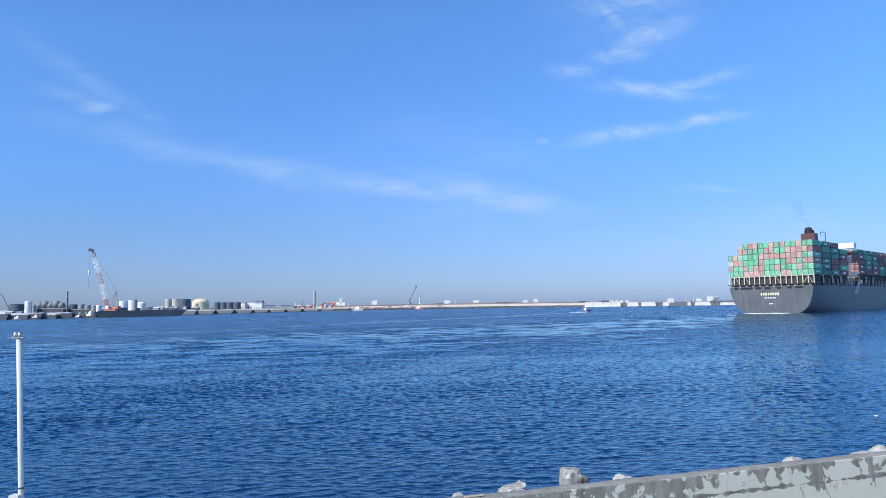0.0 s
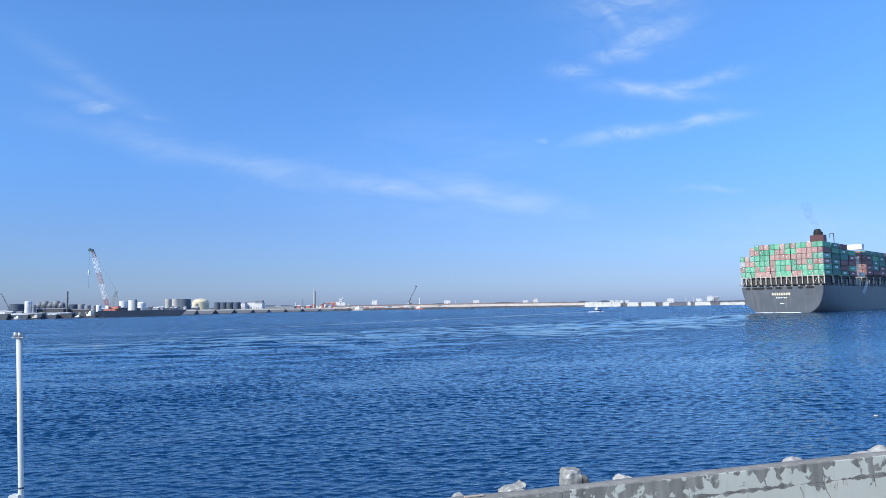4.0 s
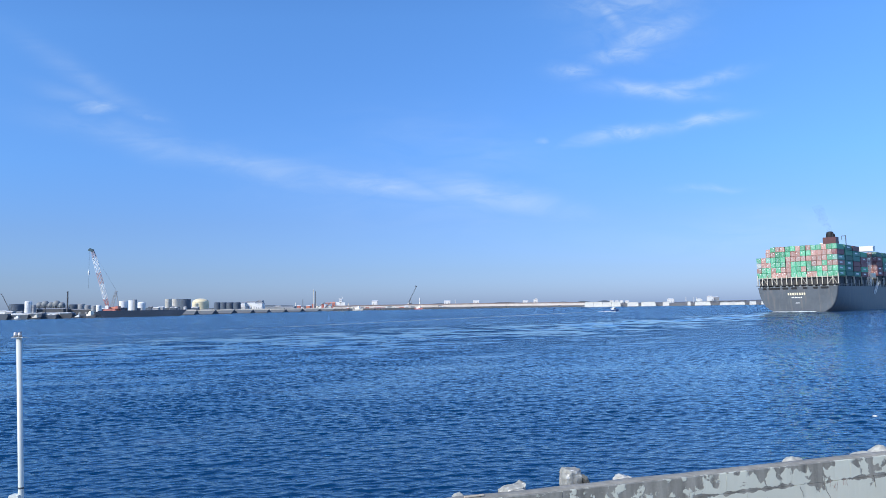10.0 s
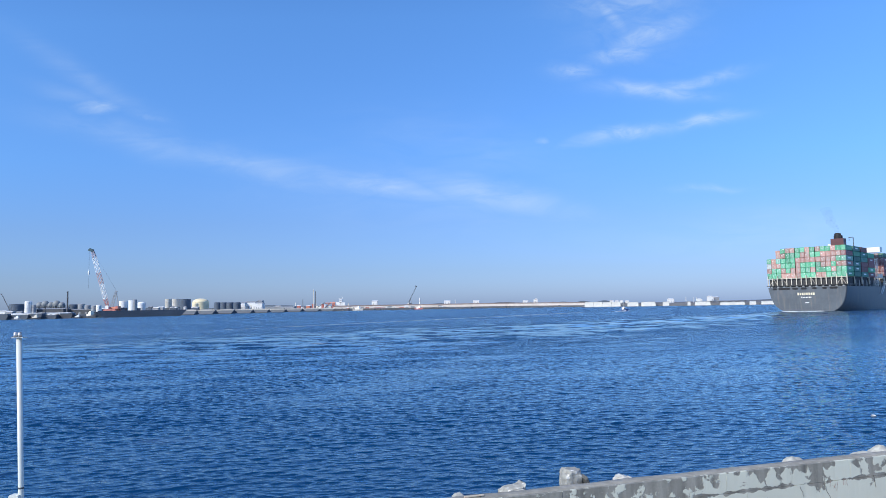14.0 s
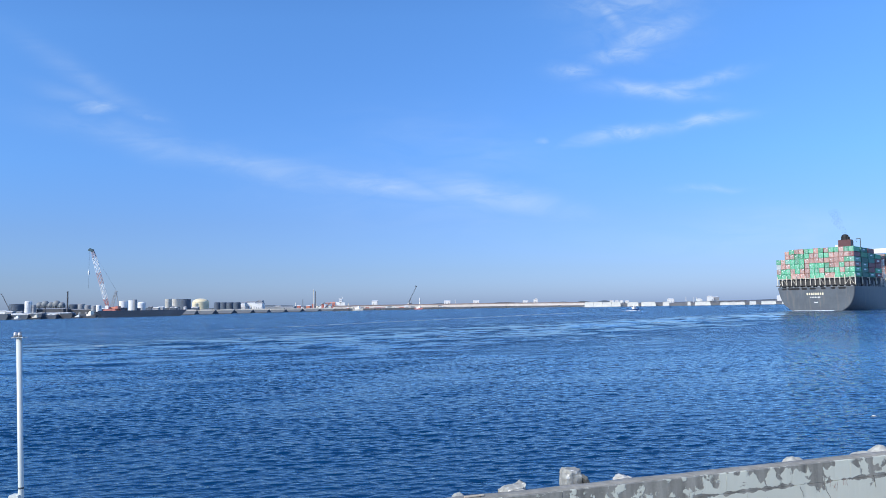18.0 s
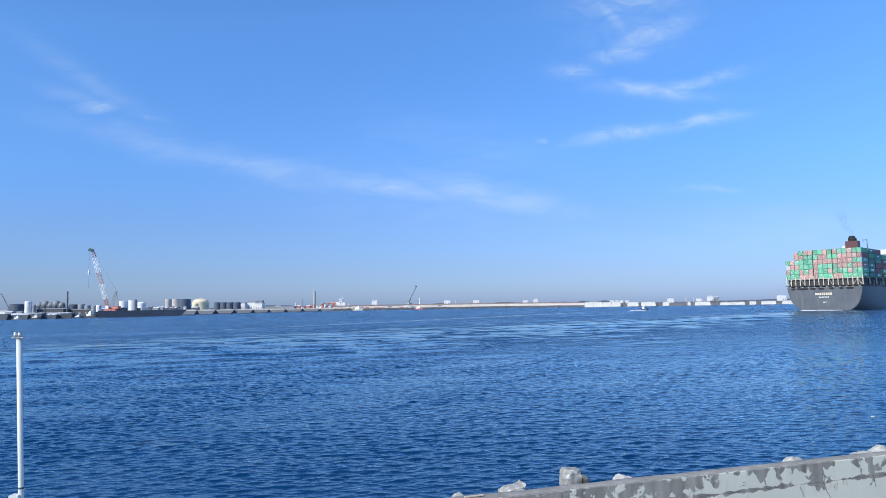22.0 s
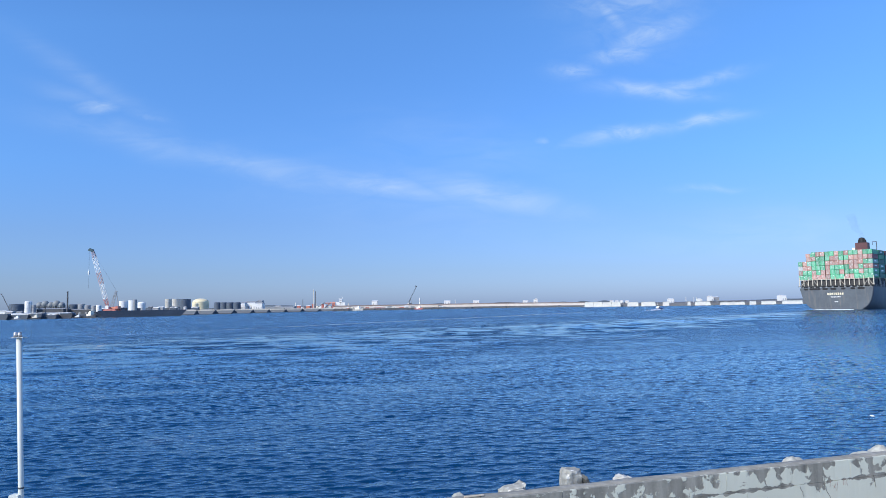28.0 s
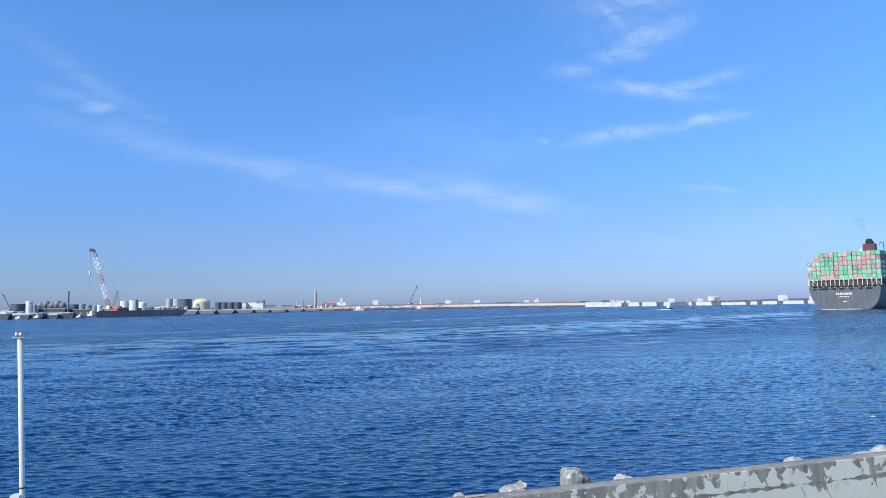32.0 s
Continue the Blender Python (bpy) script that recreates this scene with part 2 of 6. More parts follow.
def flaking():
    """Grey render under pale paint that has flaked off in patches, mostly along the upper edge."""
    m = surface("flaking_paint", (0.2, 0.2, 0.2), 0.85, grain=10.0, bump=0.0)
    n, l = links(m)
    b = n["Principled BSDF"]
    geo = n.new("ShaderNodeNewGeometry")
    pos = n.new("ShaderNodeSeparateXYZ")
    l.new(geo.outputs["Position"], pos.inputs[0])

    def tex(scale, detail, rough=0.55, distort=0.4):
        t = n.new("ShaderNodeTexNoise")
        t.inputs["Scale"].default_value, t.inputs["Detail"].default_value = scale, detail
        t.inputs["Roughness"].default_value, t.inputs["Distortion"].default_value = rough, distort
        l.new(geo.outputs["Position"], t.inputs["Vector"])
        return t.outputs["Fac"]

    def calc(op, a, c=None, d=None, clamp=False):
        k = n.new("ShaderNodeMath")
        k.operation, k.use_clamp = op, clamp
        for i, v in enumerate((a, c, d)):
            if v is None:
                continue
            if isinstance(v, (int, float)):
                k.inputs[i].default_value = v
            else:
                l.new(v, k.inputs[i])
        return k.outputs[0]

    patches = tex(4.6, 4, 0.52, 0.35)
    # paint survives lower down and along the newer stretch of the wall
    low = calc("MULTIPLY", calc("SUBTRACT", 4.12, pos.outputs[2]), 0.62)
    along = calc("MULTIPLY", calc("SUBTRACT", pos.outputs[0], 3.25), 6.0, clamp=True)
    seam = calc("MULTIPLY", calc("SUBTRACT", 0.045, calc("ABSOLUTE", calc("SUBTRACT", pos.outputs[2], 4.01))), 6.0)
    keep = calc("ADD", calc("ADD", patches, low), calc("MULTIPLY_ADD", along, 0.18, -0.10))
    wall_u = calc("ADD", calc("MULTIPLY", calc("ADD", pos.outputs[0], 0.087), 0.951), calc("MULTIPLY", calc("SUBTRACT", pos.outputs[1], 8.8), 0.309))
    wander = calc("ADD", wall_u, calc("MULTIPLY_ADD", tex(3.0, 4), 0.5, -0.25))
    for at, wide, deep in ((5.74, 0.16, 0.30), (6.83, 0.08, 0.28), (4.85, 0.14, 0.16), (3.66, 0.05, 0.2), (8.4, 0.12, 0.25)):
        bared = calc("SUBTRACT", 1.0, calc("MULTIPLY", calc("ABSOLUTE", calc("SUBTRACT", wander, at)), 1.0 / wide), clamp=True)
        keep = calc("SUBTRACT", keep, calc("MULTIPLY", bared, deep))
    keep = calc("SUBTRACT", keep, calc("MAXIMUM", seam, 0.0))
    mask = calc("MULTIPLY", calc("SUBTRACT", keep, 0.475), 26.0, clamp=True)
    chips = calc("MULTIPLY", calc("SUBTRACT", tex(7.0, 5, 0.55, 0.3), calc("MULTIPLY_ADD", along, 0.07, 0.555)), 26.0, clamp=True)
    mask = calc("MAXIMUM", mask, calc("MULTIPLY", chips, calc("MULTIPLY", calc("SUBTRACT", 4.30, pos.outputs[2]), 60.0, clamp=True)))
    grain = tex(30, 6)
    broad = tex(1.4, 4)
    mp = n.new("ShaderNodeMapping")
    mp.inputs["Scale"].default_value = (7.0, 7.0, 0.7)
    l.new(geo.outputs["Position"], mp.inputs[0])
    runs = n.new("ShaderNodeTexNoise")
    runs.inputs["Scale"].default_value, runs.inputs["Detail"].default_value = 1.0, 5
    l.new(mp.outputs[0], runs.inputs["Vector"])
    grain = calc("ADD", calc("MULTIPLY", grain, 0.45), calc("MULTIPLY_ADD", runs.outputs["Fac"], 2.2, -0.75), clamp=True)
    paint, bare = n.new("ShaderNodeMix"), n.new("ShaderNodeMix")
    for mix, c0, c1, f in ((paint, (0.53, 0.555, 0.47), (0.63, 0.66, 0.565), broad), (bare, (0.12, 0.122, 0.108), (0.33, 0.33, 0.29), grain)):
        mix.data_type = "RGBA"
        mix.inputs[6].default_value, mix.inputs[7].default_value = (*c0, 1), (*c1, 1)
        l.new(f, mix.inputs[0])
    both = n.new("ShaderNodeMix")
    both.data_type = "RGBA"
    l.new(mask, both.inputs[0])
    l.new(bare.outputs[2], both.inputs[6])
    l.new(paint.outputs[2], both.inputs[7])
    l.new(both.outputs[2], b.inputs["Base Color"])
    bp = n.new("ShaderNodeBump")
    bp.inputs["Strength"].default_value, bp.inputs["Distance"].default_value = 0.5, 0.01
    l.new(calc("ADD", mask, calc("MULTIPLY", grain, 0.7)), bp.inputs["Height"])
    l.new(bp.outputs[0], b.inputs["Normal"])
    return m


M_FLAKE = flaking()


def sea_water():
    m = bpy.data.materials.new("sea_water")
    m.use_nodes = True
    n, l = links(m)
    n.remove(n["Principled BSDF"])
    body, gloss, fres, both = n.new("ShaderNodeBsdfDiffuse"), n.new("ShaderNodeBsdfGlossy"), n.new("ShaderNodeFresnel"), n.new("ShaderNodeMixShader")
    fres.inputs["IOR"].default_value = 1.42
    gloss.inputs["Color"].default_value = (0.86, 0.98, 1.0, 1)
    l.new(fres.outputs[0], both.inputs[0])
    l.new(body.outputs[0], both.inputs[1])
    l.new(gloss.outputs[0], both.inputs[2])
    l.new(both.outputs[0], n["Material Output"].inputs[0])
    geo, tc = n.new("ShaderNodeNewGeometry"), n.new("ShaderNodeTexCoord")

    def calc(op, a, c=None, d=None, clamp=False):
        k = n.new("ShaderNodeMath")
        k.operation, k.use_clamp = op, clamp
        for i, v in enumerate((a, c, d)):
            if v is None:
                continue
            if isinstance(v, (int, float)):
                k.inputs[i].default_value = v
            else:
                l.new(v, k.inputs[i])
        return k.outputs[0]

    def tex(src, scale, detail, rough, turn, stretch, distort=0.0):
        mp = n.new("ShaderNodeMapping")
        mp.vector_type = "TEXTURE"
        mp.inputs["Rotation"].default_value = (0, 0, radians(turn))
        mp.inputs["Scale"].default_value = (stretch, 1, 1)
        l.new(src, mp.inputs[0])
        t = n.new("ShaderNodeTexNoise")
        t.inputs["Scale"].default_value, t.inputs["Detail"].default_value = scale, detail
        t.inputs["Roughness"].default_value, t.inputs["Distortion"].default_value = rough, distort
        l.new(mp.outputs[0], t.inputs["Vector"])
        return t.outputs["Fac"]

    pos = n.new("ShaderNodeSeparateXYZ")
    l.new(geo.outputs["Position"], pos.inputs[0])
    px, py = pos.outputs[0], pos.outputs[1]
    # distance from the ship's track, to starboard of it, and along it from the stern at the start
    off = calc("ADD", calc("MULTIPLY", calc("SUBTRACT", px, 158.0), 0.713), calc("MULTIPLY", calc("SUBTRACT", py, 344.0), -0.702))
    run = calc("ADD", calc("MULTIPLY", calc("SUBTRACT", px, 158.0), 0.702), calc("MULTIPLY", calc("SUBTRACT", py, 344.0), 0.713))
    half = calc("ADD", 22.0, calc("MULTIPLY", calc("MAXIMUM", calc("MULTIPLY", run, -1.0), 0.0), 0.105))
    lane = calc("DIVIDE", calc("SUBTRACT", off, 12.0), half)
    lane = calc("POWER", 2.718, calc("MULTIPLY", calc("POWER", calc("ABSOLUTE", lane), 2.0), -1.0))
    patches = tex(geo.outputs["Position"], 0.13, 6, 0.66, 12, 3.4, 0.7)
    torn_up = tex(geo.outputs["Position"], 0.42, 4, 0.6, 8, 3.2, 0.6)
    patches = calc("ADD", patches, calc("MULTIPLY_ADD", torn_up, 0.8, -0.40))
    lane = calc("MULTIPLY", lane, calc("MULTIPLY_ADD", run, -0.012, 0.9, clamp=True))
    slick = calc("MULTIPLY", calc("SUBTRACT", calc("ADD", patches, calc("MULTIPLY", lane, 0.22)), 0.65), 22.0, clamp=True)
    slick = calc("MULTIPLY", slick, calc("MULTIPLY", lane, 4.0, clamp=True))
    gust = tex(geo.outputs["Position"], 0.022, 3, 0.5, 30, 2.0)
    rough_by = calc("MULTIPLY", calc("SUBTRACT", 1.0, calc("MULTIPLY", slick, 0.82)), calc("ADD", calc("ADD", 0.72, calc("MULTIPLY", lane, 1.0)), calc("MULTIPLY", gust, 0.6)))

    # slopes of the wind waves, from wave groups down to ripples
    def slope(scale, detail, rough, turn, stretch, gain, distort=0.4):
        t = tex(tc.outputs["Object"], scale, detail, rough, turn, stretch, distort)
        return calc("MULTIPLY", calc("SUBTRACT", t, 0.5), gain)

    def crest(offset, scale, detail, rough, turn, stretch):
        """Height of the wavelets, a little way up or down the wind."""
        at = n.new("ShaderNodeVectorMath")
        at.inputs[1].default_value = offset
        l.new(tc.outputs["Object"], at.inputs[0])
        return tex(at.outputs[0], scale, detail, rough, turn, stretch, 0.3)

    def face(step, scale, detail, rough, turn, stretch, gain):
        """Slope of the wavelets towards the shore."""
        d = calc("SUBTRACT", crest((0.0, -step, 0.0), scale, detail, rough, turn, stretch), crest((0.0, step, 0.0), scale, detail, rough, turn, stretch))
        return calc("MULTIPLY", d, gain)

    far = calc("MULTIPLY", calc("SUBTRACT", py, 50.0), 0.0045, clamp=True)
    broad = calc("MULTIPLY", calc("ADD", slope(0.17, 3, 0.6, 4, 2.4, 0.7), face(0.34, 0.34, 4, 0.62, 6, 1.8, 4.2)), calc("MULTIPLY_ADD", far, 0.5, 0.4))
    small = calc("ADD", face(0.12, 0.95, 4, 0.62, 12, 1.8, 8.0), face(0.06, 2.2, 3, 0.6, 4, 1.8, 7.0))
    chop = calc("SUBTRACT", calc("MULTIPLY", calc("ADD", broad, small), rough_by), calc("ADD", calc("MULTIPLY", lane, 0.15), calc("MULTIPLY_ADD", far, 0.04, -0.15)))
    chop = calc("SUBTRACT", chop, calc("MULTIPLY_ADD", gust, 0.45, -0.225))
    # steep short seas between the smooth streaks of the wake
    steep = calc("MULTIPLY", calc("MULTIPLY", calc("SUBTRACT", 0.50, patches), 12.0, clamp=True), lane)
    chop = calc("SUBTRACT", chop, calc("MULTIPLY", steep, 0.40))
    # only wave faces turned to the low eye are seen: the others are hidden behind the crests
    steepest = calc("SUBTRACT", calc("DIVIDE", 3.2, calc("MAXIMUM", py, 10.0)), calc("MULTIPLY_ADD", tex(geo.outputs["Position"], 0.035, 5, 0.62, 14, 5.0, 0.5), 0.20, -0.082))
    ripple = face(0.04, 3.4, 2, 0.6, 4, 1.8, 2.6)
    seen = calc("SMOOTH_MAX", calc("SMOOTH_MIN", chop, calc("MINIMUM", calc("ADD", steepest, ripple), steepest), 0.07), -0.44, 0.05)
    lean_y = calc("MULTIPLY_ADD", calc("SUBTRACT", 1.0, slick), seen, calc("MULTIPLY", slick, -0.006))
    lean_x = calc("MULTIPLY", slope(2.0, 3, 0.6, -20, 1.2, 0.35), rough_by)
    # close in, the relief carries the waves and only ripples are added; far off the slopes stand for what the sheet lacks
    away = calc("SMOOTH_MIN", calc("MULTIPLY", calc("SUBTRACT", py, 78.0), 0.014, clamp=True), 1.0, 0.1)
    rip_y = calc("ADD", face(0.025, 4.5, 3, 0.6, 10, 1.6, 0.8), face(0.05, 2.4, 2, 0.5, -8, 1.5, 0.7))
    rip_x = slope(5.0, 3, 0.6, 70, 1.6, 0.10)
    lean_y = calc("ADD", calc("MULTIPLY", lean_y, away), calc("MULTIPLY", rip_y, calc("SUBTRACT", 1.0, away)))
    lean_x = calc("ADD", calc("MULTIPLY", lean_x, away), calc("MULTIPLY", rip_x, calc("SUBTRACT", 1.0, away)))
    lean = n.new("ShaderNodeCombineXYZ")
    l.new(lean_x, lean.inputs[0])
    l.new(lean_y, lean.inputs[1])
    tilt = n.new("ShaderNodeVectorMath")
    base = n.new("ShaderNodeMix")
    base.data_type = "VECTOR"
    l.new(calc("MAXIMUM", calc("MULTIPLY", away, calc("MULTIPLY_ADD", lane, -0.55, 0.8)), calc("MULTIPLY", slick, 0.92)), base.inputs[0])
    l.new(geo.outputs["Normal"], base.inputs[4])
    base.inputs[5].default_value = (0, 0, 1)
    l.new(base.outputs[1], tilt.inputs[0])
    l.new(lean.outputs[0], tilt.inputs[1])
    unit = n.new("ShaderNodeVectorMath")
    unit.operation = "NORMALIZE"
    l.new(tilt.outputs[0], unit.inputs[0])
    for shader in (gloss, fres):
        l.new(unit.outputs[0], shader.inputs["Normal"])

    # foam: torn streaks along the ship's track, thin close to the boat's
    torn = tex(geo.outputs["Position"], 0.20, 6, 0.70, 26, 3.0, 0.5)
    froth = calc("MULTIPLY", calc("MULTIPLY", calc("SUBTRACT", torn, 0.60), 6.0, clamp=True), calc("MULTIPLY", lane, 0.6))
    side = calc("ADD", calc("MULTIPLY", calc("SUBTRACT", px, 102.0), 0.84), calc("MULTIPLY", calc("SUBTRACT", py, 514.0), -0.54))
    thin = calc("POWER", 2.718, calc("MULTIPLY", calc("POWER", calc("ABSOLUTE", calc("DIVIDE", side, 3.6)), 2.0), -1.0))
    behind = calc("MULTIPLY", calc("MULTIPLY", calc("SUBTRACT", 104.0, px), 0.05, clamp=True), calc("MULTIPLY_ADD", px, 0.006, 0.75, clamp=True))
    froth = calc("ADD", froth, calc("MULTIPLY", calc("MULTIPLY", thin, behind), calc("MULTIPLY", calc("SUBTRACT", torn, 0.36), 2.6, clamp=True)), clamp=True)
    mix = n.new("ShaderNodeMix")
    mix.data_type = "RGBA"
    mix.inputs[6].default_value, mix.inputs[7].default_value = (0.0008, 0.030, 0.092, 1), (0.55, 0.62, 0.68, 1)
    l.new(froth, mix.inputs[0])
    l.new(mix.outputs[2], body.inputs["Color"])
    l.new(calc("ADD", calc("MULTIPLY_ADD", calc("MULTIPLY", away, calc("SUBTRACT", 1.0, slick)), 0.16, 0.05), calc("MULTIPLY", froth, 0.5)), gloss.inputs["Roughness"])
    return m


M_SEA = sea_water()


# ---- mesh tools ----
def box(bm, c, s, turn=None, taper=(1, 1)):
    """A box of size s centred at c; taper narrows its top."""
    vs = []
    for dz in (-0.5, 0.5):
        kx, ky = taper if dz > 0 else (1, 1)
        for dx, dy in ((-0.5, -0.5), (0.5, -0.5), (0.5, 0.5), (-0.5, 0.5)):
            v = Vector((dx * s[0] * kx, dy * s[1] * ky, dz * s[2]))
            if turn:
                v = turn @ v
            vs.append(bm.verts.new(v + Vector(c)))
    for q in ((3, 2, 1, 0), (4, 5, 6, 7), (0, 1, 5, 4), (1, 2, 6, 5), (2, 3, 7, 6), (3, 0, 4, 7)):
        bm.faces.new([vs[i] for i in q])
    return bm


def rod(bm, a, b, r, r2=None, n=6, caps=True):
    """A round bar from a to b."""
    a, b = Vector(a), Vector(b)
    r2 = r if r2 is None else r2
    z = (b - a).normalized()
    x = z.orthogonal().normalized()
    y = z.cross(x)
    rings = []
    for p, q in ((a, r), (b, r2)):
        rings.append([bm.verts.new(p + (x * math.cos(t) + y * math.sin(t)) * q) for t in [2 * math.pi * i / n for i in range(n)]])
    for i in range(n):
        j = (i + 1) % n
        f = bm.faces.new((rings[0][i], rings[0][j], rings[1][j], rings[1][i]))
        f.smooth = n > 7
    if caps:
        bm.faces.new(rings[0][::-1])
        bm.faces.new(rings[1])
    return bm


def spun(bm, profile, n=24, c=(0, 0)):
    """A turned body from (radius, height) pairs."""
    rings = []
    for r, z in profile:
        rings.append([bm.verts.new((c[0] + max(r, 0.001) * math.cos(2 * math.pi * i / n), c[1] + max(r, 0.001) * math.sin(2 * math.pi * i / n), z)) for i in range(n)])
    for lo, hi in zip(rings, rings[1:]):
        for i in range(n):
            j = (i + 1) % n
            bm.faces.new((lo[i], lo[j], hi[j], hi[i])).smooth = True
    for ring, flip in ((rings[0], True), (rings[-1], False)):
        rim = [bm.verts.new(v.co) for v in ring]
        bm.faces.new(rim[::-1] if flip else rim)
    return bm


def lattice(bm, a, b, w0, w1, bays, r):
    """A square lattice boom between a and b, with chords and diagonals."""
    a, b = Vector(a), Vector(b)
    z = (b - a).normalized()
    x = z.cross(Vector((0, 0, 1))).normalized() if abs(z.z) < 0.999 else Vector((1, 0, 0))
    y = z.cross(x)
    rows = []
    for i in range(bays + 1):
        k = i / bays
        w = (w0 + (w1 - w0) * k) / 2
        p = a.lerp(b, k)
        rows.append([p + x * sx * w + y * sy * w for sx, sy in ((-1, -1), (1, -1), (1, 1), (-1, 1))])
    for c in range(4):
        rod(bm, rows[0][c], rows[-1][c], r, n=4)
    for i in range(bays):
        for c in range(4):
            d = (c + 1) % 4
            p, q = (c, d) if (i + c) % 2 else (d, c)
            rod(bm, rows[i][p], rows[i + 1][q], r * 0.6, n=4, caps=False)
    return bm


def mesh_of(name, bm, *mats):
    me = bpy.data.meshes.new(name)
    bm.normal_update()
    bm.to_mesh(me)
    bm.free()
    for m in mats:
        me.materials.append(m)
    return me


def part(name, bm, mat, parent, label=""):
    ob = new(name, mesh_of(name, bm, mat))
    ob.parent = parent
    return tagged(ob, label)


def thing(name, m, label, category, group="", kind=""):
    ob = new(name)
    ob.empty_display_size = 0.5
    ob.matrix_basis = m
    return tagged(ob, label, category, group, kind)


def bm_new():
    return bmesh.new()


# ---- sea ----
WAVE_SLOPE = 0.147


def sea():
    """One sheet to the horizon: wind waves as real relief off the shore, ship's waves in the wake, flat far off."""
    turns = np.concatenate([np.linspace(-1.3, -0.72, 24)[:-1], np.linspace(-0.70, 0.70, 820), np.linspace(0.72, 1.3, 24)[1:]])
    rows = list(np.arange(8.0, 38.5, 1.5))
    while rows[-1] < 4950:
        r = rows[-1]
        rows.append(r + (0.07 if r < 66 else 0.07 + (r - 66) * 0.0013 if r < 145 else 0.173 + (r - 145) * 0.006 if r < 300 else (r - 300) * 0.03 + 1.1))
    rows = np.array(rows)
    gaps = np.gradient(rows)
    R, A = np.meshgrid(rows.astype(np.float32), turns.astype(np.float32), indexing="ij")
    X, Y = R * np.sin(A), R * np.cos(A) - 32.0
    dX, dY, Z = np.zeros_like(X), np.zeros_like(X), np.zeros_like(X)
    rng = np.random.RandomState(4)
    # gusts: patches of steeper and of gentler chop
    gusts = np.zeros_like(X)
    for lam in (9.0, 13.0, 19.0, 30.0, 47.0):
        a = rng.uniform(0, 6.28)
        gusts += np.sin(2 * math.pi / lam * (0.55 * X * math.cos(a) + Y * math.sin(a)) + rng.uniform(0, 6.28))
    gusts = (1.0 + 0.10 * gusts) * (1.0 - 0.20 * np.clip((X - 0.12 * Y + 2.0) / 14.0, 0, 1)) * (1.0 + 0.13 * np.clip((-X - 4.0) / 16.0, 0, 1))
    # the ship's wake: longer, steeper seas along its track
    off = (X - 158.0) * 0.713 - (Y - 344.0) * 0.702
    run = (X - 158.0) * 0.702 + (Y - 344.0) * 0.713
    lane = np.exp(-((off - 12.0) / (20.0 + 0.10 * np.maximum(-run, 0.0))) ** 2)
    lane *= np.clip(0.9 - 0.012 * run, 0, 1)
    n = 132
    lams = np.exp(np.linspace(math.log(0.21), math.log(13.0), n))
    for lam in lams:
        k = 2 * math.pi / lam
        a = math.radians(99 + rng.choice((-12, 14)) + rng.normal(0, 27 if lam < 2.5 else 20))
        ph = rng.uniform(0, 6.28)
        slope = WAVE_SLOPE * math.sqrt(2.0 / n) * 1.55 * math.exp(-0.5 * (math.log(lam / 0.50) / 0.74) ** 2)
        wake = 0.015 if lam > 4.5 else 0.0
        ok = np.clip((lam / gaps - 2.0) / 1.2, 0, 1)
        last = int(np.nonzero(ok > 0)[0].max()) + 1
        x, y = X[:last], Y[:last]
        p = k * (x * math.cos(a) + y * math.sin(a)) + ph
        amp = (slope * gusts[:last] + wake * lane[:last]) / k * ok[:last, None].astype(np.float32)
        c, q = np.cos(p), np.sin(p)
        Z[:last] += amp * c
        dX[:last] -= 0.4 * amp * q * math.cos(a)
        dY[:last] -= 0.4 * amp * q * math.sin(a)
    dY -= 1.9 * Z  # driven by the wind, the crests lean towards the shore
    shore = np.clip((R - 37.0) / 2.0, 0, 1)
    co = np.stack([X + dX * shore, Y + dY * shore, Z * shore], -1).reshape(-1, 3).astype(np.float32)
    nr, nc = R.shape
    idx = np.arange(nr * nc, dtype=np.int32).reshape(nr, nc)
    quads = np.stack([idx[:-1, :-1], idx[:-1, 1:], idx[1:, 1:], idx[1:, :-1]], -1).reshape(-1, 4)
    me = bpy.data.meshes.new("water")
    me.vertices.add(len(co))
    me.vertices.foreach_set("co", co.ravel())
    me.loops.add(quads.size)
    me.loops.foreach_set("vertex_index", quads.ravel())
    me.polygons.add(len(quads))
    me.polygons.foreach_set("loop_start", np.arange(len(quads), dtype=np.int32) * 4)
    me.polygons.foreach_set("use_smooth", np.ones(len(quads), bool))
    me.update(calc_edges=True)
    me.materials.append(M_SEA)
    return tagged(new("water", me), "deep blue harbour water with short wind waves", "water", kind="structure")


WATER = sea()


# ---- container ship ----
BEAM = 40.0
SHIP = thing("container_ship", pose(158.3, 343.8, 0, 0, 0, -44.55), "dark-hulled container ship stacked with green and red containers under way", "ship")


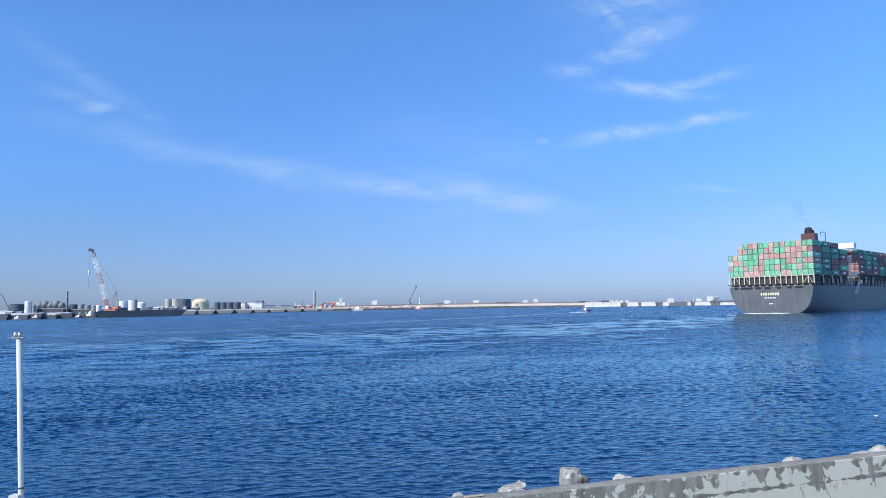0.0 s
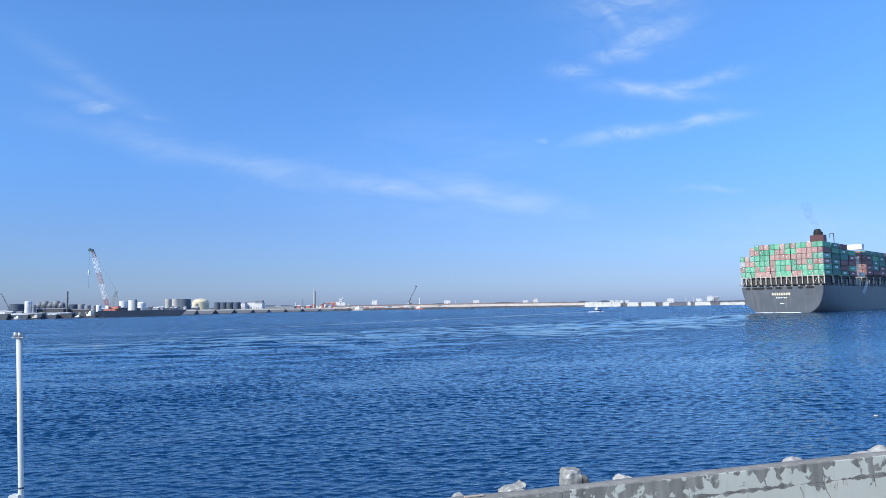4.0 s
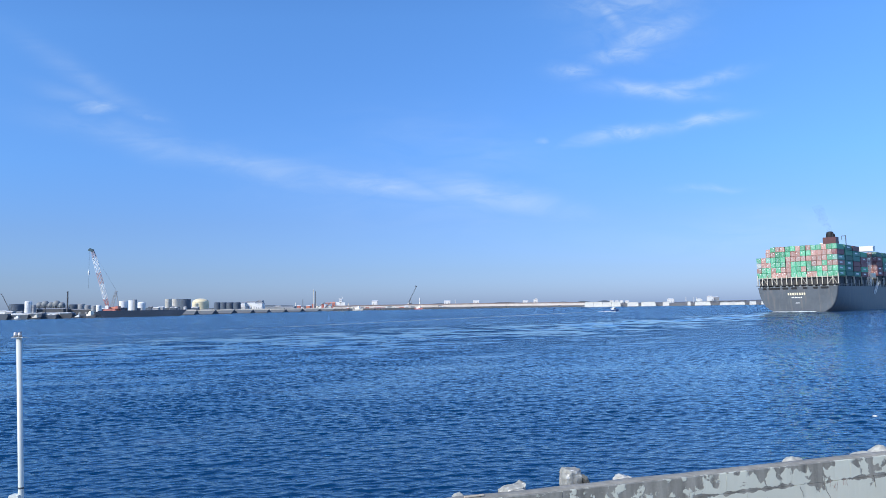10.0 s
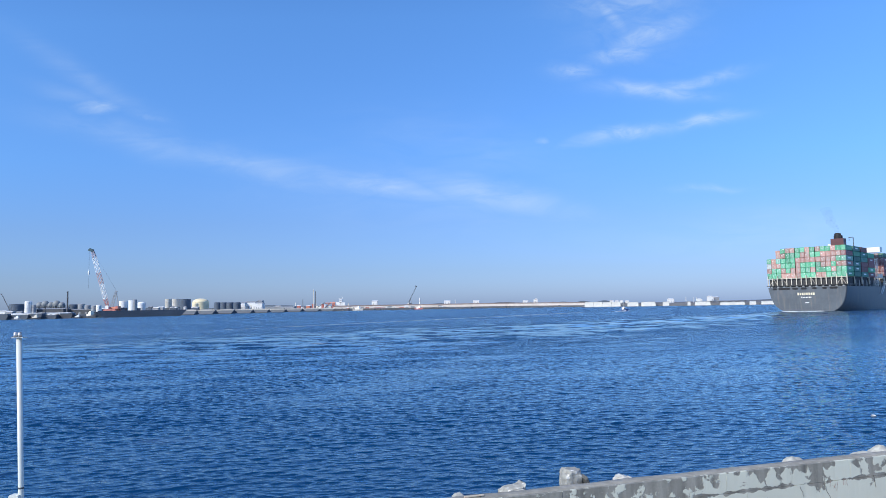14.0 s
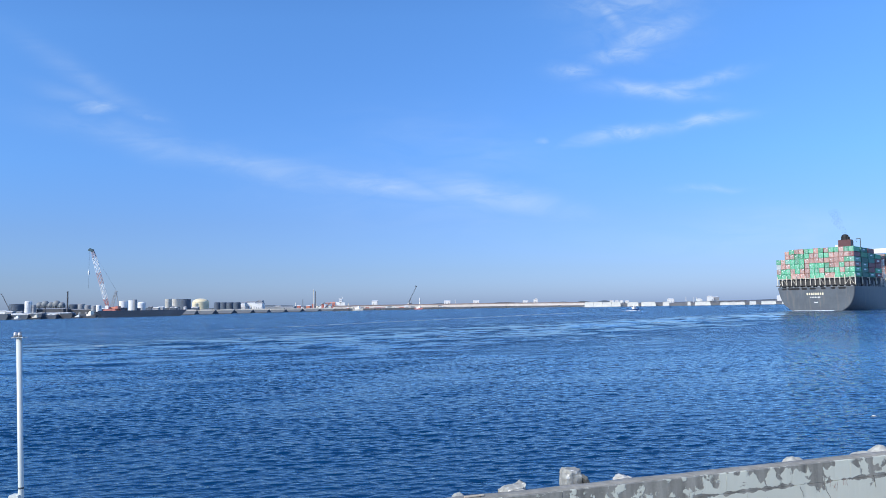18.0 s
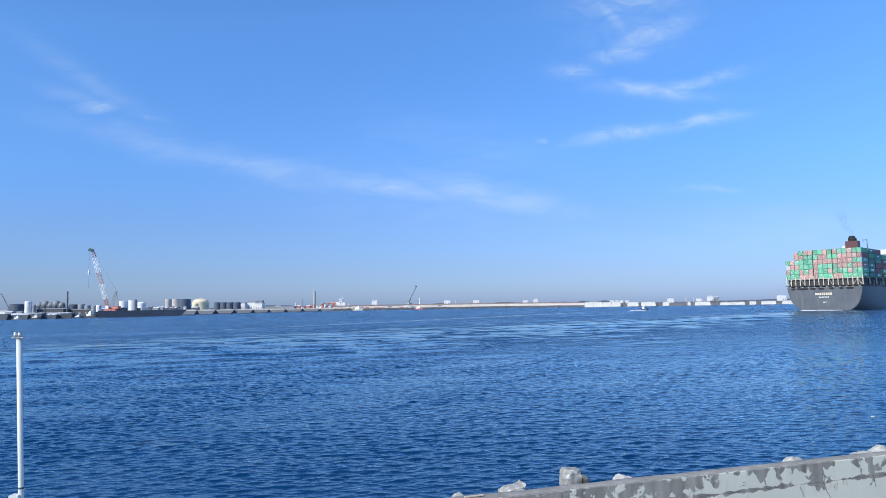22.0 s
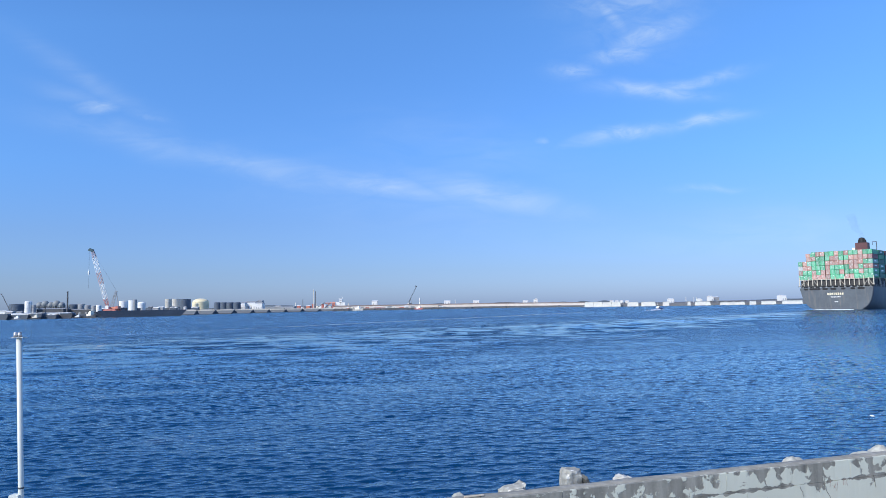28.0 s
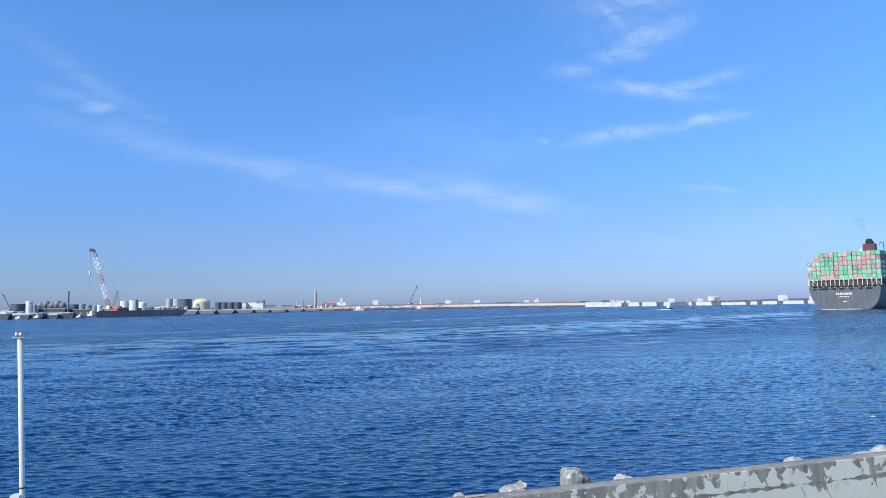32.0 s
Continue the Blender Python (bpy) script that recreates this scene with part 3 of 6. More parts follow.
def hull():
    # stations along the ship: distance from the stern, half breadth at deck, fullness of the lower hull
    levels = (-3.0, 0.0, 1.2, 2.8, 5.0, 8.0, 11.0, 13.0)
    stern = (7.0, 12.4, 14.4, 16.2, 17.6, 18.6, 19.2, 19.5)
    bm = bm_new()
    rows = []
    for y, full, point in ((0, 0, 0), (3, 0.15, 0), (9, 0.4, 0), (22, 0.8, 0), (45, 1, 0), (90, 1, 0), (150, 1, 0), (200, 1, 0), (230, 1, 0.16), (252, 1, 0.42), (268, 1, 0.7), (280, 1, 0.9), (286, 1, 0.985)):
        row = []
        for z, s in zip(levels, stern):
            w = s + (20.0 - s) * full
            flare = 1 - point * (1 if z < 3 else 1 - 0.35 * (z - 3) / 10)
            rise = 0.10 * (3.0 - z) if y < 4 else 0.0
            row.append((w * max(flare, 0.012), y + rise + (0.35 * (z + 3) if point > 0.5 else 0), z + (3.5 * point if z > 12 else 0)))
        rows.append(row)
    grid = []
    for row in rows:
        left = [bm.verts.new((-x, y, z)) for x, y, z in row[::-1]]
        right = [bm.verts.new((x, y, z)) for x, y, z in row]
        grid.append(left + right)
    for a, b in zip(grid, grid[1:]):
        for i in range(len(a) - 1):
            f = bm.faces.new((a[i], b[i], b[i + 1], a[i + 1]))
            f.smooth = True
    n = len(levels)
    for i in range(n - 1):
        g = grid[0]
        bm.faces.new((g[i], g[i + 1], g[2 * n - 2 - i], g[2 * n - 1 - i]))
    part("hull", bm, M_HULL, SHIP, "dark grey-green steel hull with a rounded transom")
    bm = bm_new()
    box(bm, (0, 118, 12.6), (38.6, 234, 0.4))
    part("deck", bm, M_DECK, SHIP)
    # rubbing edge round the transom
    bm = bm_new()
    box(bm, (0, -0.15, 12.9), (38.8, 0.5, 0.35))
    part("fender_strip", bm, M_GREY, SHIP)
    # mooring deck openings along the transom top: black panels painted as their inner shade
    for x0, x1 in ((-17.2, -14.9), (-14.1, -7.9), (-7.0, -4.0), (-2.6, 0.4), (3.0, 5.4), (8.0, 10.4), (11.6, 15.4)):
        bm = bm_new()
        box(bm, ((x0 + x1) / 2, -0.89, 12.25), (x1 - x0, 0.2, 1.1), Euler((0.1, 0, 0)).to_matrix())
        bmesh.ops.bevel(bm, geom=[e for e in bm.edges if abs(e.verts[0].co.y - e.verts[1].co.y) > 0.15], offset=0.28, segments=2, affect="EDGES")
        part("mooring_opening", bm, M_SOOT_SHADE, SHIP, "black panel painted as the shaded inside of a mooring deck opening")
    # the name and the port of registry on the transom, unreadable
    x = -4.6
    for w in (0.9, 0.8, 1.0, 0.7, 0.9, 1.0, 0.8, 0.9):
        bm = bm_new()
        box(bm, (x + w / 2, -0.72, 9.3), (w * 0.82, 0.06, 1.25))
        part("name_mark", bm, M_NAME, SHIP, "painted cream mark")
        x += w + 0.25
    x = -2.8
    for w in (0.6, 0.55, 0.65, 0.6, 0.5, 0.6, 0.6):
        bm = bm_new()
        box(bm, (x + w / 2, -0.54, 7.45), (w * 0.8, 0.06, 0.55))
        part("port_mark", bm, M_MARK, SHIP, "small painted white mark")
        x += w + 0.18
    bm = bm_new()
    box(bm, (0, -0.25, 4.6), (1.9, 0.06, 0.35))
    part("draught_mark", bm, M_MARK, SHIP)


hull()


def container_mesh(key, kind):
    """A 40-foot box: corner posts and rails proud of recessed panels, door bars at the after end."""
    L, W, H = 12.15, 2.37, 2.61
    bm = bm_new()
    box(bm, (0, L / 2, H / 2), (W - 0.10, L - 0.12, H - 0.10))
    for x in (-1, 1):
        for y in (0.08, L - 0.08):
            box(bm, (x * (W / 2 - 0.08), y, H / 2), (0.16, 0.16, H))
    for y in (0.06, L - 0.06):
        for z in (0.08, H - 0.07):
            box(bm, (0, y, z), (W - 0.32, 0.12, 0.15))
    n1 = len(bm.faces)
    for x in (-0.75, -0.2, 0.2, 0.75):
        rod(bm, (x, 0.03, 0.15), (x, 0.03, H - 0.15), 0.07 if abs(x) < 0.5 else 0.045, n=4, caps=False)
    n0 = len(bm.faces)
    if kind:
        # plain white panels where the line's mark stands
        if kind == 1:
            box(bm, (0.55, 0.02, H - 0.5), (0.42, 0.03, 0.40))
        else:
            box(bm, (0.5, 0.02, H - 0.45), (0.34, 0.03, 0.26))
            box(bm, (-0.5, 0.02, 1.5), (0.22, 0.03, 0.5))
        for x in (-1, 1):
            box(bm, (x * (W / 2 - 0.045), L * 0.5, H * 0.55), (0.03, 4.6, 0.72))
    bm.faces.ensure_lookup_table()
    for f in bm.faces[n0:]:
        f.material_index = 1
    for f in bm.faces[n1:n0]:
        f.material_index = 2
    return mesh_of("container", bm, BOXES[key], M_MARK, M_BAR)


BOX_MESH = {(k, m): container_mesh(k, m) for k in BOXES for m in (0, 1, 2)}
PITCH, TIER, BASE = 2.5, 2.74, 18.1
# colours of the after bay, top tier first, port to starboard
AFTER = ("...grrggrgrggrgg", "..rrgggrrggrrrrm", "grtgggrrrrrrrrgt", "wrrgggrggggrrgrr", "rggrgrrggrgggrgg", "gggrrrrgggrrgggg")


def pick(rng):
    return rng.choice("ggggtrrrmmmb")


def containers():
    rng = random.Random(7)
    rest = []
    made = 0

    def put(x, y, tier, key):
        nonlocal made
        ob = new("container", BOX_MESH[key, rng.choice((0, 0, 1, 2, 2))])
        ob.parent = SHIP
        ob.location = (x, y, BASE + (1.3 if y > 70 else 0) + tier * TIER)
        made += 1

    def column(c):
        gap = 0.44 if c > 9 else 0.22 if c > 5 else 0.0
        return -18.95 + c * 2.475 + gap

    for r, row in enumerate(AFTER):
        for c, key in enumerate(row):
            if key != ".":
                put(column(c), 0.6, 5 - r, key)
    bays = [(14.6, 6), (28.4, 6), (42.6, 5)] + [(75.0 + i * 14.1, 5 if i % 4 else 5) for i in range(12)]
    for i, (y, tiers) in enumerate(bays):
        across = 16 if y < 215 else 12 if y < 235 else 8
        for c in range(16):
            if c < (16 - across) // 2 or c >= 16 - (16 - across) // 2:
                continue
            for tier in range(tiers):
                key = rng.choice("rrrg") if i == 3 and c > 8 else pick(rng)
                seen = c == 15 or (tier == tiers - 1 and c > 9 and i < 5) or (i in (3,) and c > 9) or (i == 0 and tier > 3 and c < 3)
                if seen and made < 290 and y < 150:
                    if c == 15:
                        # the outboard column gets mostly the shade-darkened green and maroon
                        key = rng.choice(("dddg", "mmdd", "mdgm", "mmmd")[i] if i < 4 else "ddmgd")
                    put(column(c), y, tier, key)
                else:
                    rest.append((column(c), y, BASE + (1.3 if y > 70 else 0) + tier * TIER, key))
    for key in BOXES:
        bm = bm_new()
        for x, y, z, k in rest:
            if k == key:
                box(bm, (x, y + 6.1, z + 1.33), (2.42, 12.15, 2.64))
        if len(bm.faces):
            tagged(part("container_stack", bm, BOXES[key], SHIP), kind="stuff")
        else:
            bm.free()
    return [y for y, _ in bays]


BAYS = containers()


def lashing(y, low=13.0, high=18.0):
    """A lashing bridge: posts, walkway and crossed rods, under and behind a bay."""
    for c in range(17):
        x = -19.8 + c * 2.475
        bm = bm_new()
        tall = 1.5 if y < 1 and c % 2 == 0 else 0.3
        box(bm, (x, y - 0.25, (low + high + tall) / 2 + 0.4), (0.42, 0.4, high - low - 0.8 + tall))
        part("lashing_post", bm, M_LASH, SHIP)
    bm = bm_new()
    box(bm, (0, y, high - 0.12), (39.6, 0.7, 0.25))
    part("lashing_beam", bm, M_LASH, SHIP)
    bm = bm_new()
    box(bm, (0, y - 0.2, low + 1.0), (41.2, 1.2, 0.3))
    part("walkway", bm, M_DECK, SHIP)


lashing(0.5)
for y in BAYS[:6]:
    lashing(y - 0.8)
for c in (0, 1, 4, 7):
    bm = bm_new()
    x = -19.2 + c * 4.85
    if c in (0, 7):
        rod(bm, (x + 0.3, 0.3, 14.3), (x + 2.3, 0.3, 17.4), 0.10, n=4)
    rod(bm, (x + 4.4, 0.3, 14.3), (x + 2.6, 0.3, 17.4), 0.10, n=4)
    part("lashing_rod", bm, M_LASH, SHIP)
for c in range(12):
    bm = bm_new()
    x = -18.0 + c * 3.27
    box(bm, (x, 0.5, 13.2), (1.0, 0.8, 0.5))
    rod(bm, (x, 0.5, 13.4), (x, 0.5, 13.8), 0.28, n=8)
    part("mooring_bitt", bm, M_GREY, SHIP)
bm = bm_new()
box(bm, (0, 6.5, 15.4), (38.6, 10.5, 4.6))
part("after_house", bm, M_DECK, SHIP, "shaded deckhouse under the after containers")
for y in BAYS:
    bm = bm_new()
    w = 38.0 if y < 215 else 28.0
    box(bm, (0, y + 6.1, 15.5 + (0.65 if y > 70 else 0)), (w, 12.0, 5.0 + (1.3 if y > 70 else 0)))
    part("hatch_coaming", bm, M_DECK, SHIP)


def midship():
    bm = bm_new()
    box(bm, (0, 68.5, 23.0), (26.0, 5.0, 20.6))
    block = part("accommodation", bm, M_WHITE, SHIP, "white accommodation block")
    for z in (17.5, 20.3, 23.1, 25.9, 28.7):
        for c in range(11):
            bm = bm_new()
            box(bm, (-11.5 + c * 2.3, 65.95, z), (1.0, 0.12, 0.8))
            part("window", bm, M_GLASS, block)
    bm = bm_new()
    box(bm, (0, 67.5, 34.6), (41.0, 4.6, 2.9))
    bridge = part("bridge", bm, M_WHITE, SHIP, "white wheelhouse with open wings")
    for c in range(9):
        bm = bm_new()
        box(bm, (-11.2 + c * 2.8, 65.16, 35.1), (2.0, 0.1, 1.0))
        part("window", bm, M_GLASS, bridge)
    bm = bm_new()
    box(bm, (0, 66.5, 36.8), (12.5, 6.0, 1.6))
    box(bm, (-6.4, 66.5, 38.6), (1.6, 1.6, 2.2))
    part("wheelhouse_top", bm, M_WHITE, SHIP)
    bm = bm_new()
    box(bm, (0.1, 61.0, 28.5), (7.3, 6.0, 27.6), taper=(0.96, 0.9))
    funnel = part("funnel", bm, M_FUNNEL, SHIP, "dark red funnel casing")
    for x, y, r, z in ((-0.1, 61.0, 1.9, 45.4), (-2.0, 62.0, 0.6, 44.2), (1.6, 62.2, 0.7, 44.0), (1.7, 60.0, 0.5, 44.4)):
        bm = bm_new()
        spun(bm, [(r, 42.3), (r, z - 0.6), (r * 0.92, z), (r * 0.5, z + 0.35)], 12, (x, y))
        part("exhaust_pipe", bm, M_SOOT_SHADE, funnel, "sooty exhaust pipe")
    bm = bm_new()
    rod(bm, (8.4, 60, 34), (8.4, 60, 42.6), 0.22, n=5)
    rod(bm, (6.0, 60, 42.5), (8.4, 60, 42.5), 0.2, n=5)
    rod(bm, (6.2, 60, 40.5), (6.2, 60, 42.5), 0.12, n=5)
    part("stores_davit", bm, M_DARK, SHIP)
    bm = bm_new()
    rod(bm, (0, 68, 37), (0, 68, 43), 0.25, 0.12, n=6)
    box(bm, (0, 68, 41), (3.0, 0.2, 0.2))
    part("radar_mast", bm, M_WHITE, SHIP)
    # pilot ladder platform on the starboard side
    bm = bm_new()
    lo, hi = Vector((20.7, 62.0, 8.6)), Vector((20.7, 71.0, 15.0))
    for dx in (-0.4, 0.4):
        rod(bm, lo + Vector((dx, 0, 0)), hi + Vector((dx, 0, 0)), 0.12, n=4)
        rod(bm, lo + Vector((dx, 0, 1)), hi + Vector((dx, 0, 1)), 0.06, n=4)
    for i in range(14):
        p = lo.lerp(hi, i / 13)
        box(bm, p, (0.8, 0.3, 0.06))
    part("gangway", bm, M_WHITE, SHIP, "white gangway hung along the hull")
    bm = bm_new()
    for dx in (18.6, 19.9):
        for dy in (58.2, 60.2):
            rod(bm, (dx, dy, 13.0), (dx, dy, 29.0), 0.14, n=4)
    for k in range(7):
        box(bm, (19.25, 59.2, 14.0 + k * 2.4), (1.5, 2.2, 0.18))
        rod(bm, (18.6, 58.2, 14.0 + k * 2.4), (19.9, 58.2, 16.2 + k * 2.4 if k < 6 else 28.6), 0.12, n=4)
    part("stair_tower", bm, M_WHITE, SHIP, "white open stair tower at the ship's side")
    bm = bm_new()
    box(bm, (19.2, 67.0, 19.3), (1.4, 7.5, 2.4))
    part("lifeboat", bm, M_CREAM, SHIP, "pale lifeboat under its davit")
    for side in (-1, 1):
        bm = bm_new()
        for k in range(60):
            rod(bm, (side * 19.7, 2 + k * 3.9, 13.0), (side * 19.7, 2 + k * 3.9, 14.2), 0.05, n=3, caps=False)
        for z in (13.6, 14.2):
            rod(bm, (side * 19.7, 2, z), (side * 19.7, 232, z), 0.05, n=3)
        part("railing", bm, M_GREY, SHIP)
    for k in range(18):
        bm = bm_new()
        box(bm, (19.75, 15.5 + k * 7.05, 14.6), (0.45, 0.45, 3.4))
        part("side_post", bm, M_GREY, SHIP)


midship()
# a thin trail of exhaust, torn to port and aft
def exhaust():
    m = bpy.data.materials.new("exhaust_smoke")
    m.use_nodes = True
    n, l = links(m)
    n.remove(n["Principled BSDF"])
    mix, clear, soot = n.new("ShaderNodeMixShader"), n.new("ShaderNodeBsdfTransparent"), n.new("ShaderNodeBsdfDiffuse")
    soot.inputs[0].default_value = (0.05, 0.05, 0.055, 1)
    tc, t, k = n.new("ShaderNodeTexCoord"), n.new("ShaderNodeTexNoise"), n.new("ShaderNodeMath")
    t.inputs["Scale"].default_value = 0.35
    l.new(tc.outputs["Object"], t.inputs["Vector"])
    k.operation = "MULTIPLY"
    k.inputs[1].default_value = 0.038
    l.new(t.outputs["Fac"], k.inputs[0])
    l.new(k.outputs[0], mix.inputs[0])
    l.new(clear.outputs[0], mix.inputs[1])
    l.new(soot.outputs[0], mix.inputs[2])
    l.new(mix.outputs[0], n["Material Output"].inputs[0])
    bm = bm_new()
    r = random.Random(17)
    for i in range(9):
        c = Vector((-0.2 - i * 0.55 + r.uniform(-0.7, 0.7), 61 - i * 0.5, 46.2 + i * 1.55 + r.uniform(-0.5, 0.5)))
        made = bmesh.ops.create_icosphere(bm, subdivisions=3, radius=1.0)["verts"]
        s = 1.1 + 0.16 * i
        for v in made:
            d = 1 + 0.55 * noise.noise(v.co * 1.3 + Vector((i * 3.1, 0, 0)))
            v.co = Vector((v.co.x * s * 1.25 * d, v.co.y * s * 0.8 * d, v.co.z * s * d)) + c
    for f in bm.faces:
        f.smooth = True
    ob = part("exhaust_smoke", bm, m, SHIP, "faint dark exhaust trail from the funnel")
    ob.visible_shadow = False
    return tagged(ob, kind="stuff")


exhaust()

# white water under the counter
bm = bm_new()
rng = random.Random(3)
for i in range(70):
    x, y = rng.uniform(-11, 9), rng.uniform(-5, 0.6)
    box(bm, (x, y, 0.05), (rng.uniform(0.8, 3.0), rng.uniform(0.3, 0.9), rng.uniform(0.1, 0.3)), Euler((0, 0, rng.uniform(-0.2, 0.2))).to_matrix(), (0.5, 0.4))
M_FOAM = surface("foam", (0.75, 0.80, 0.83), 0.9, grain=2.0, vary=0.2, stain=0.2, bump=0.3)
tagged(part("stern_wash", bm, M_FOAM, SHIP, "white wash under the stern"), kind="stuff")


# ---- pilot boat ----
BOAT = thing("pilot_boat", pose(102.5, 514, 0, 0, 0, -52), "small blue and white pilot boat under way with a low wash", "boat")


def boat():
    bm = bm_new()
    rows = []
    for y, w, z in ((-5.5, 1.7, 1.3), (-2, 2.0, 1.35), (2, 1.8, 1.6), (4.5, 1.0, 1.95), (5.8, 0.08, 2.2)):
        rows.append([bm.verts.new(p) for p in ((-w, y, z), (-w * 0.8, y, 0.1), (-w * 0.4, y, -0.5), (w * 0.4, y, -0.5), (w * 0.8, y, 0.1), (w, y, z))])
    for a, b in zip(rows, rows[1:]):
        for i in range(6):
            j = (i + 1) % 6
            bm.faces.new((a[i], b[i], b[j], a[j]))
    bm.faces.new(rows[0][::-1])
    part("hull", bm, M_BLUE, BOAT, "dark blue hull")
    bm = bm_new()
    box(bm, (0, 0.2, 2.0), (2.2, 3.0, 1.5), taper=(0.85, 0.75))
    part("cabin", bm, M_WHITE, BOAT, "white cabin")
    for side in (-1, 1):
        bm = bm_new()
        box(bm, (side * 1.02, 0.2, 2.2), (0.08, 2.3, 0.5))
        part("window", bm, M_GLASS, BOAT)
    bm = bm_new()
    box(bm, (0, 0.2, 3.0), (1.2, 1.2, 0.5), taper=(0.85, 0.8))
    part("flying_bridge", bm, M_WHITE, BOAT)
    bm = bm_new()
    rod(bm, (0, -0.4, 2.6), (0, -0.6, 5.8), 0.14, 0.08, n=5)
    rod(bm, (0, -0.5, 4.6), (0, -3.8, 2.0), 0.05, n=4)
    box(bm, (0, -0.5, 4.6), (1.6, 0.12, 0.12))
    part("mast", bm, M_WHITE, BOAT)
    bm = bm_new()
    r = random.Random(5)
    for i in range(46):
        y = r.uniform(-13, 6)
        x = r.choice((-1, 1)) * (0.6 + (6 - y) * 0.16) * r.uniform(0.75, 1.1)
        box(bm, (x, y, 0.12), (r.uniform(0.7, 1.7), r.uniform(1.0, 3.2), r.uniform(0.3, 0.9)), Euler((0, 0, r.uniform(-0.4, 0.4))).to_matrix(), (0.4, 0.4))
    tagged(part("bow_wash", bm, M_FOAM, BOAT, "white wash along the hull"), kind="stuff")


boat()

# ---- drifting float ----
FLOAT = thing("mooring_float", pose(24.2, 40.6, 0.0), "small dark float with a pale top, awash", "float")
bm = bm_new()
spun(bm, [(0.05, -0.14), (0.14, -0.08), (0.16, -0.02), (0.12, 0.03)], 14)
part("body", bm, M_TANKD, FLOAT)
bm = bm_new()
spun(bm, [(0.12, 0.03), (0.09, 0.045), (0.02, 0.05)], 14)
part("top", bm, M_MARK, FLOAT, "pale worn top")


# ---- far shore ----
def strip(name, edge, back, z, mat, label, category, level=True):
    """A piece of land with an upright face along edge, reaching back."""
    bm = bm_new()
    lo = [bm.verts.new((x, y, -2.0)) for x, y in edge]
    tops = [z * (1.0 if level else (y / 1500.0) ** 1.3) for x, y in edge]
    hi = [bm.verts.new((x, y, q)) for (x, y), q in zip(edge, tops)]
    far = [bm.verts.new((x * back / y, back, q + 0.4)) for (x, y), q in zip(edge, tops)]
    for i in range(len(edge) - 1):
        bm.faces.new((lo[i], lo[i + 1], hi[i + 1], hi[i]))
        bm.faces.new((hi[i], hi[i + 1], far[i + 1], far[i]))
    ob = new(name, mesh_of(name, bm, mat))
    return tagged(ob, label, category, kind="structure")


strip("quay", [(-898.59, 760), (-578.87, 860), (-513.05, 940), (-486.66, 985), (-428.08, 1180), (-317.40, 1500), (-236.71, 1600)], 4200, 4.4, M_QUAY, "dark concrete quay on the far shore", "quay")
FILL = ((-236.97, 1520), (-48.85, 1500), (130.71, 1440), (242.60, 1200))


def rubble():
    """Dark armour stones along the foot of the far seawall."""
    r = random.Random(31)
    bm = bm_new()
    for (x0, y0), (x1, y1) in zip(FILL, FILL[1:]):
        n = int(math.hypot(x1 - x0, y1 - y0) / 2.6)
        for i in range(n):
            k = (i + r.random()) / n
            s = r.uniform(0.8, 2.2) * (1.5 if math.sin(i * 0.21) > 0.5 else 0.8)
            box(bm, (x0 + (x1 - x0) * k, y0 + (y1 - y0) * k - r.uniform(0, 5), s * 0.35), (s * 2.2, s * 1.6, s * 1.5),
                Euler((r.uniform(-0.4, 0.4), r.uniform(-0.4, 0.4), r.uniform(0, 3))).to_matrix(), (0.6, 0.6))
    ob = tagged(new("rubble", mesh_of("rubble", bm, M_QUAY)), "dark armour stones along the far seawall", "rubble", kind="stuff")
    return ob


def set_back(edge, d):
    return [(x * (y + d) / y, y + d) for x, y in edge]


rubble()
strip("ground", FILL, 4000, 4.0, M_QUAY, "dark rubble foot of the far seawall", "ground", level=False)
strip("seawall", set_back(FILL, 22), 4000, 8.5, M_OLDWALL, "pale concrete seawall on the far shore", "seawall", level=False)
strip("embankment", set_back(FILL, 34), 4000, 10.8, M_SAND, "reddish sandy fill behind the far seawall", "embankment", level=False)
strip("breakwater", [(226.26, 1165), (347.60, 1055), (410.76, 985), (484.36, 960), (593.94, 940), (1299.13, 900)], 3800, 3.6, M_MOLE, "grey concrete breakwater on the far shore", "breakwater")


def tank(x, y, r, h, mat, label, dome=0.12, base=4.4):
    """A storage tank: shell with stiffening rings, roof."""
    t = thing("storage_tank", pose(x, y, base), label, "tank", "storage tanks on the far shore")
    bm = bm_new()
    spun(bm, [(r, h * k / 5) for k in range(6)], 48)
    shell = part("shell", bm, mat, t)
    bm = bm_new()
    spun(bm, [(r * 1.01, h)] + [(r * math.cos(a), h + dome * 2 * r * math.sin(a)) for a in (0.3, 0.6, 0.9, 1.2, 1.5)], 28)
    part("roof", bm, mat, t)
    for k in range(1, 4):
        bm = bm_new()
        spun(bm, [(r + 0.02, h * k / 4), (r + 0.25, h * k / 4 + 0.05), (r + 0.25, h * k / 4 + 0.3), (r + 0.02, h * k / 4 + 0.35)], 28)
        part("ring", bm, mat, shell)
    return t


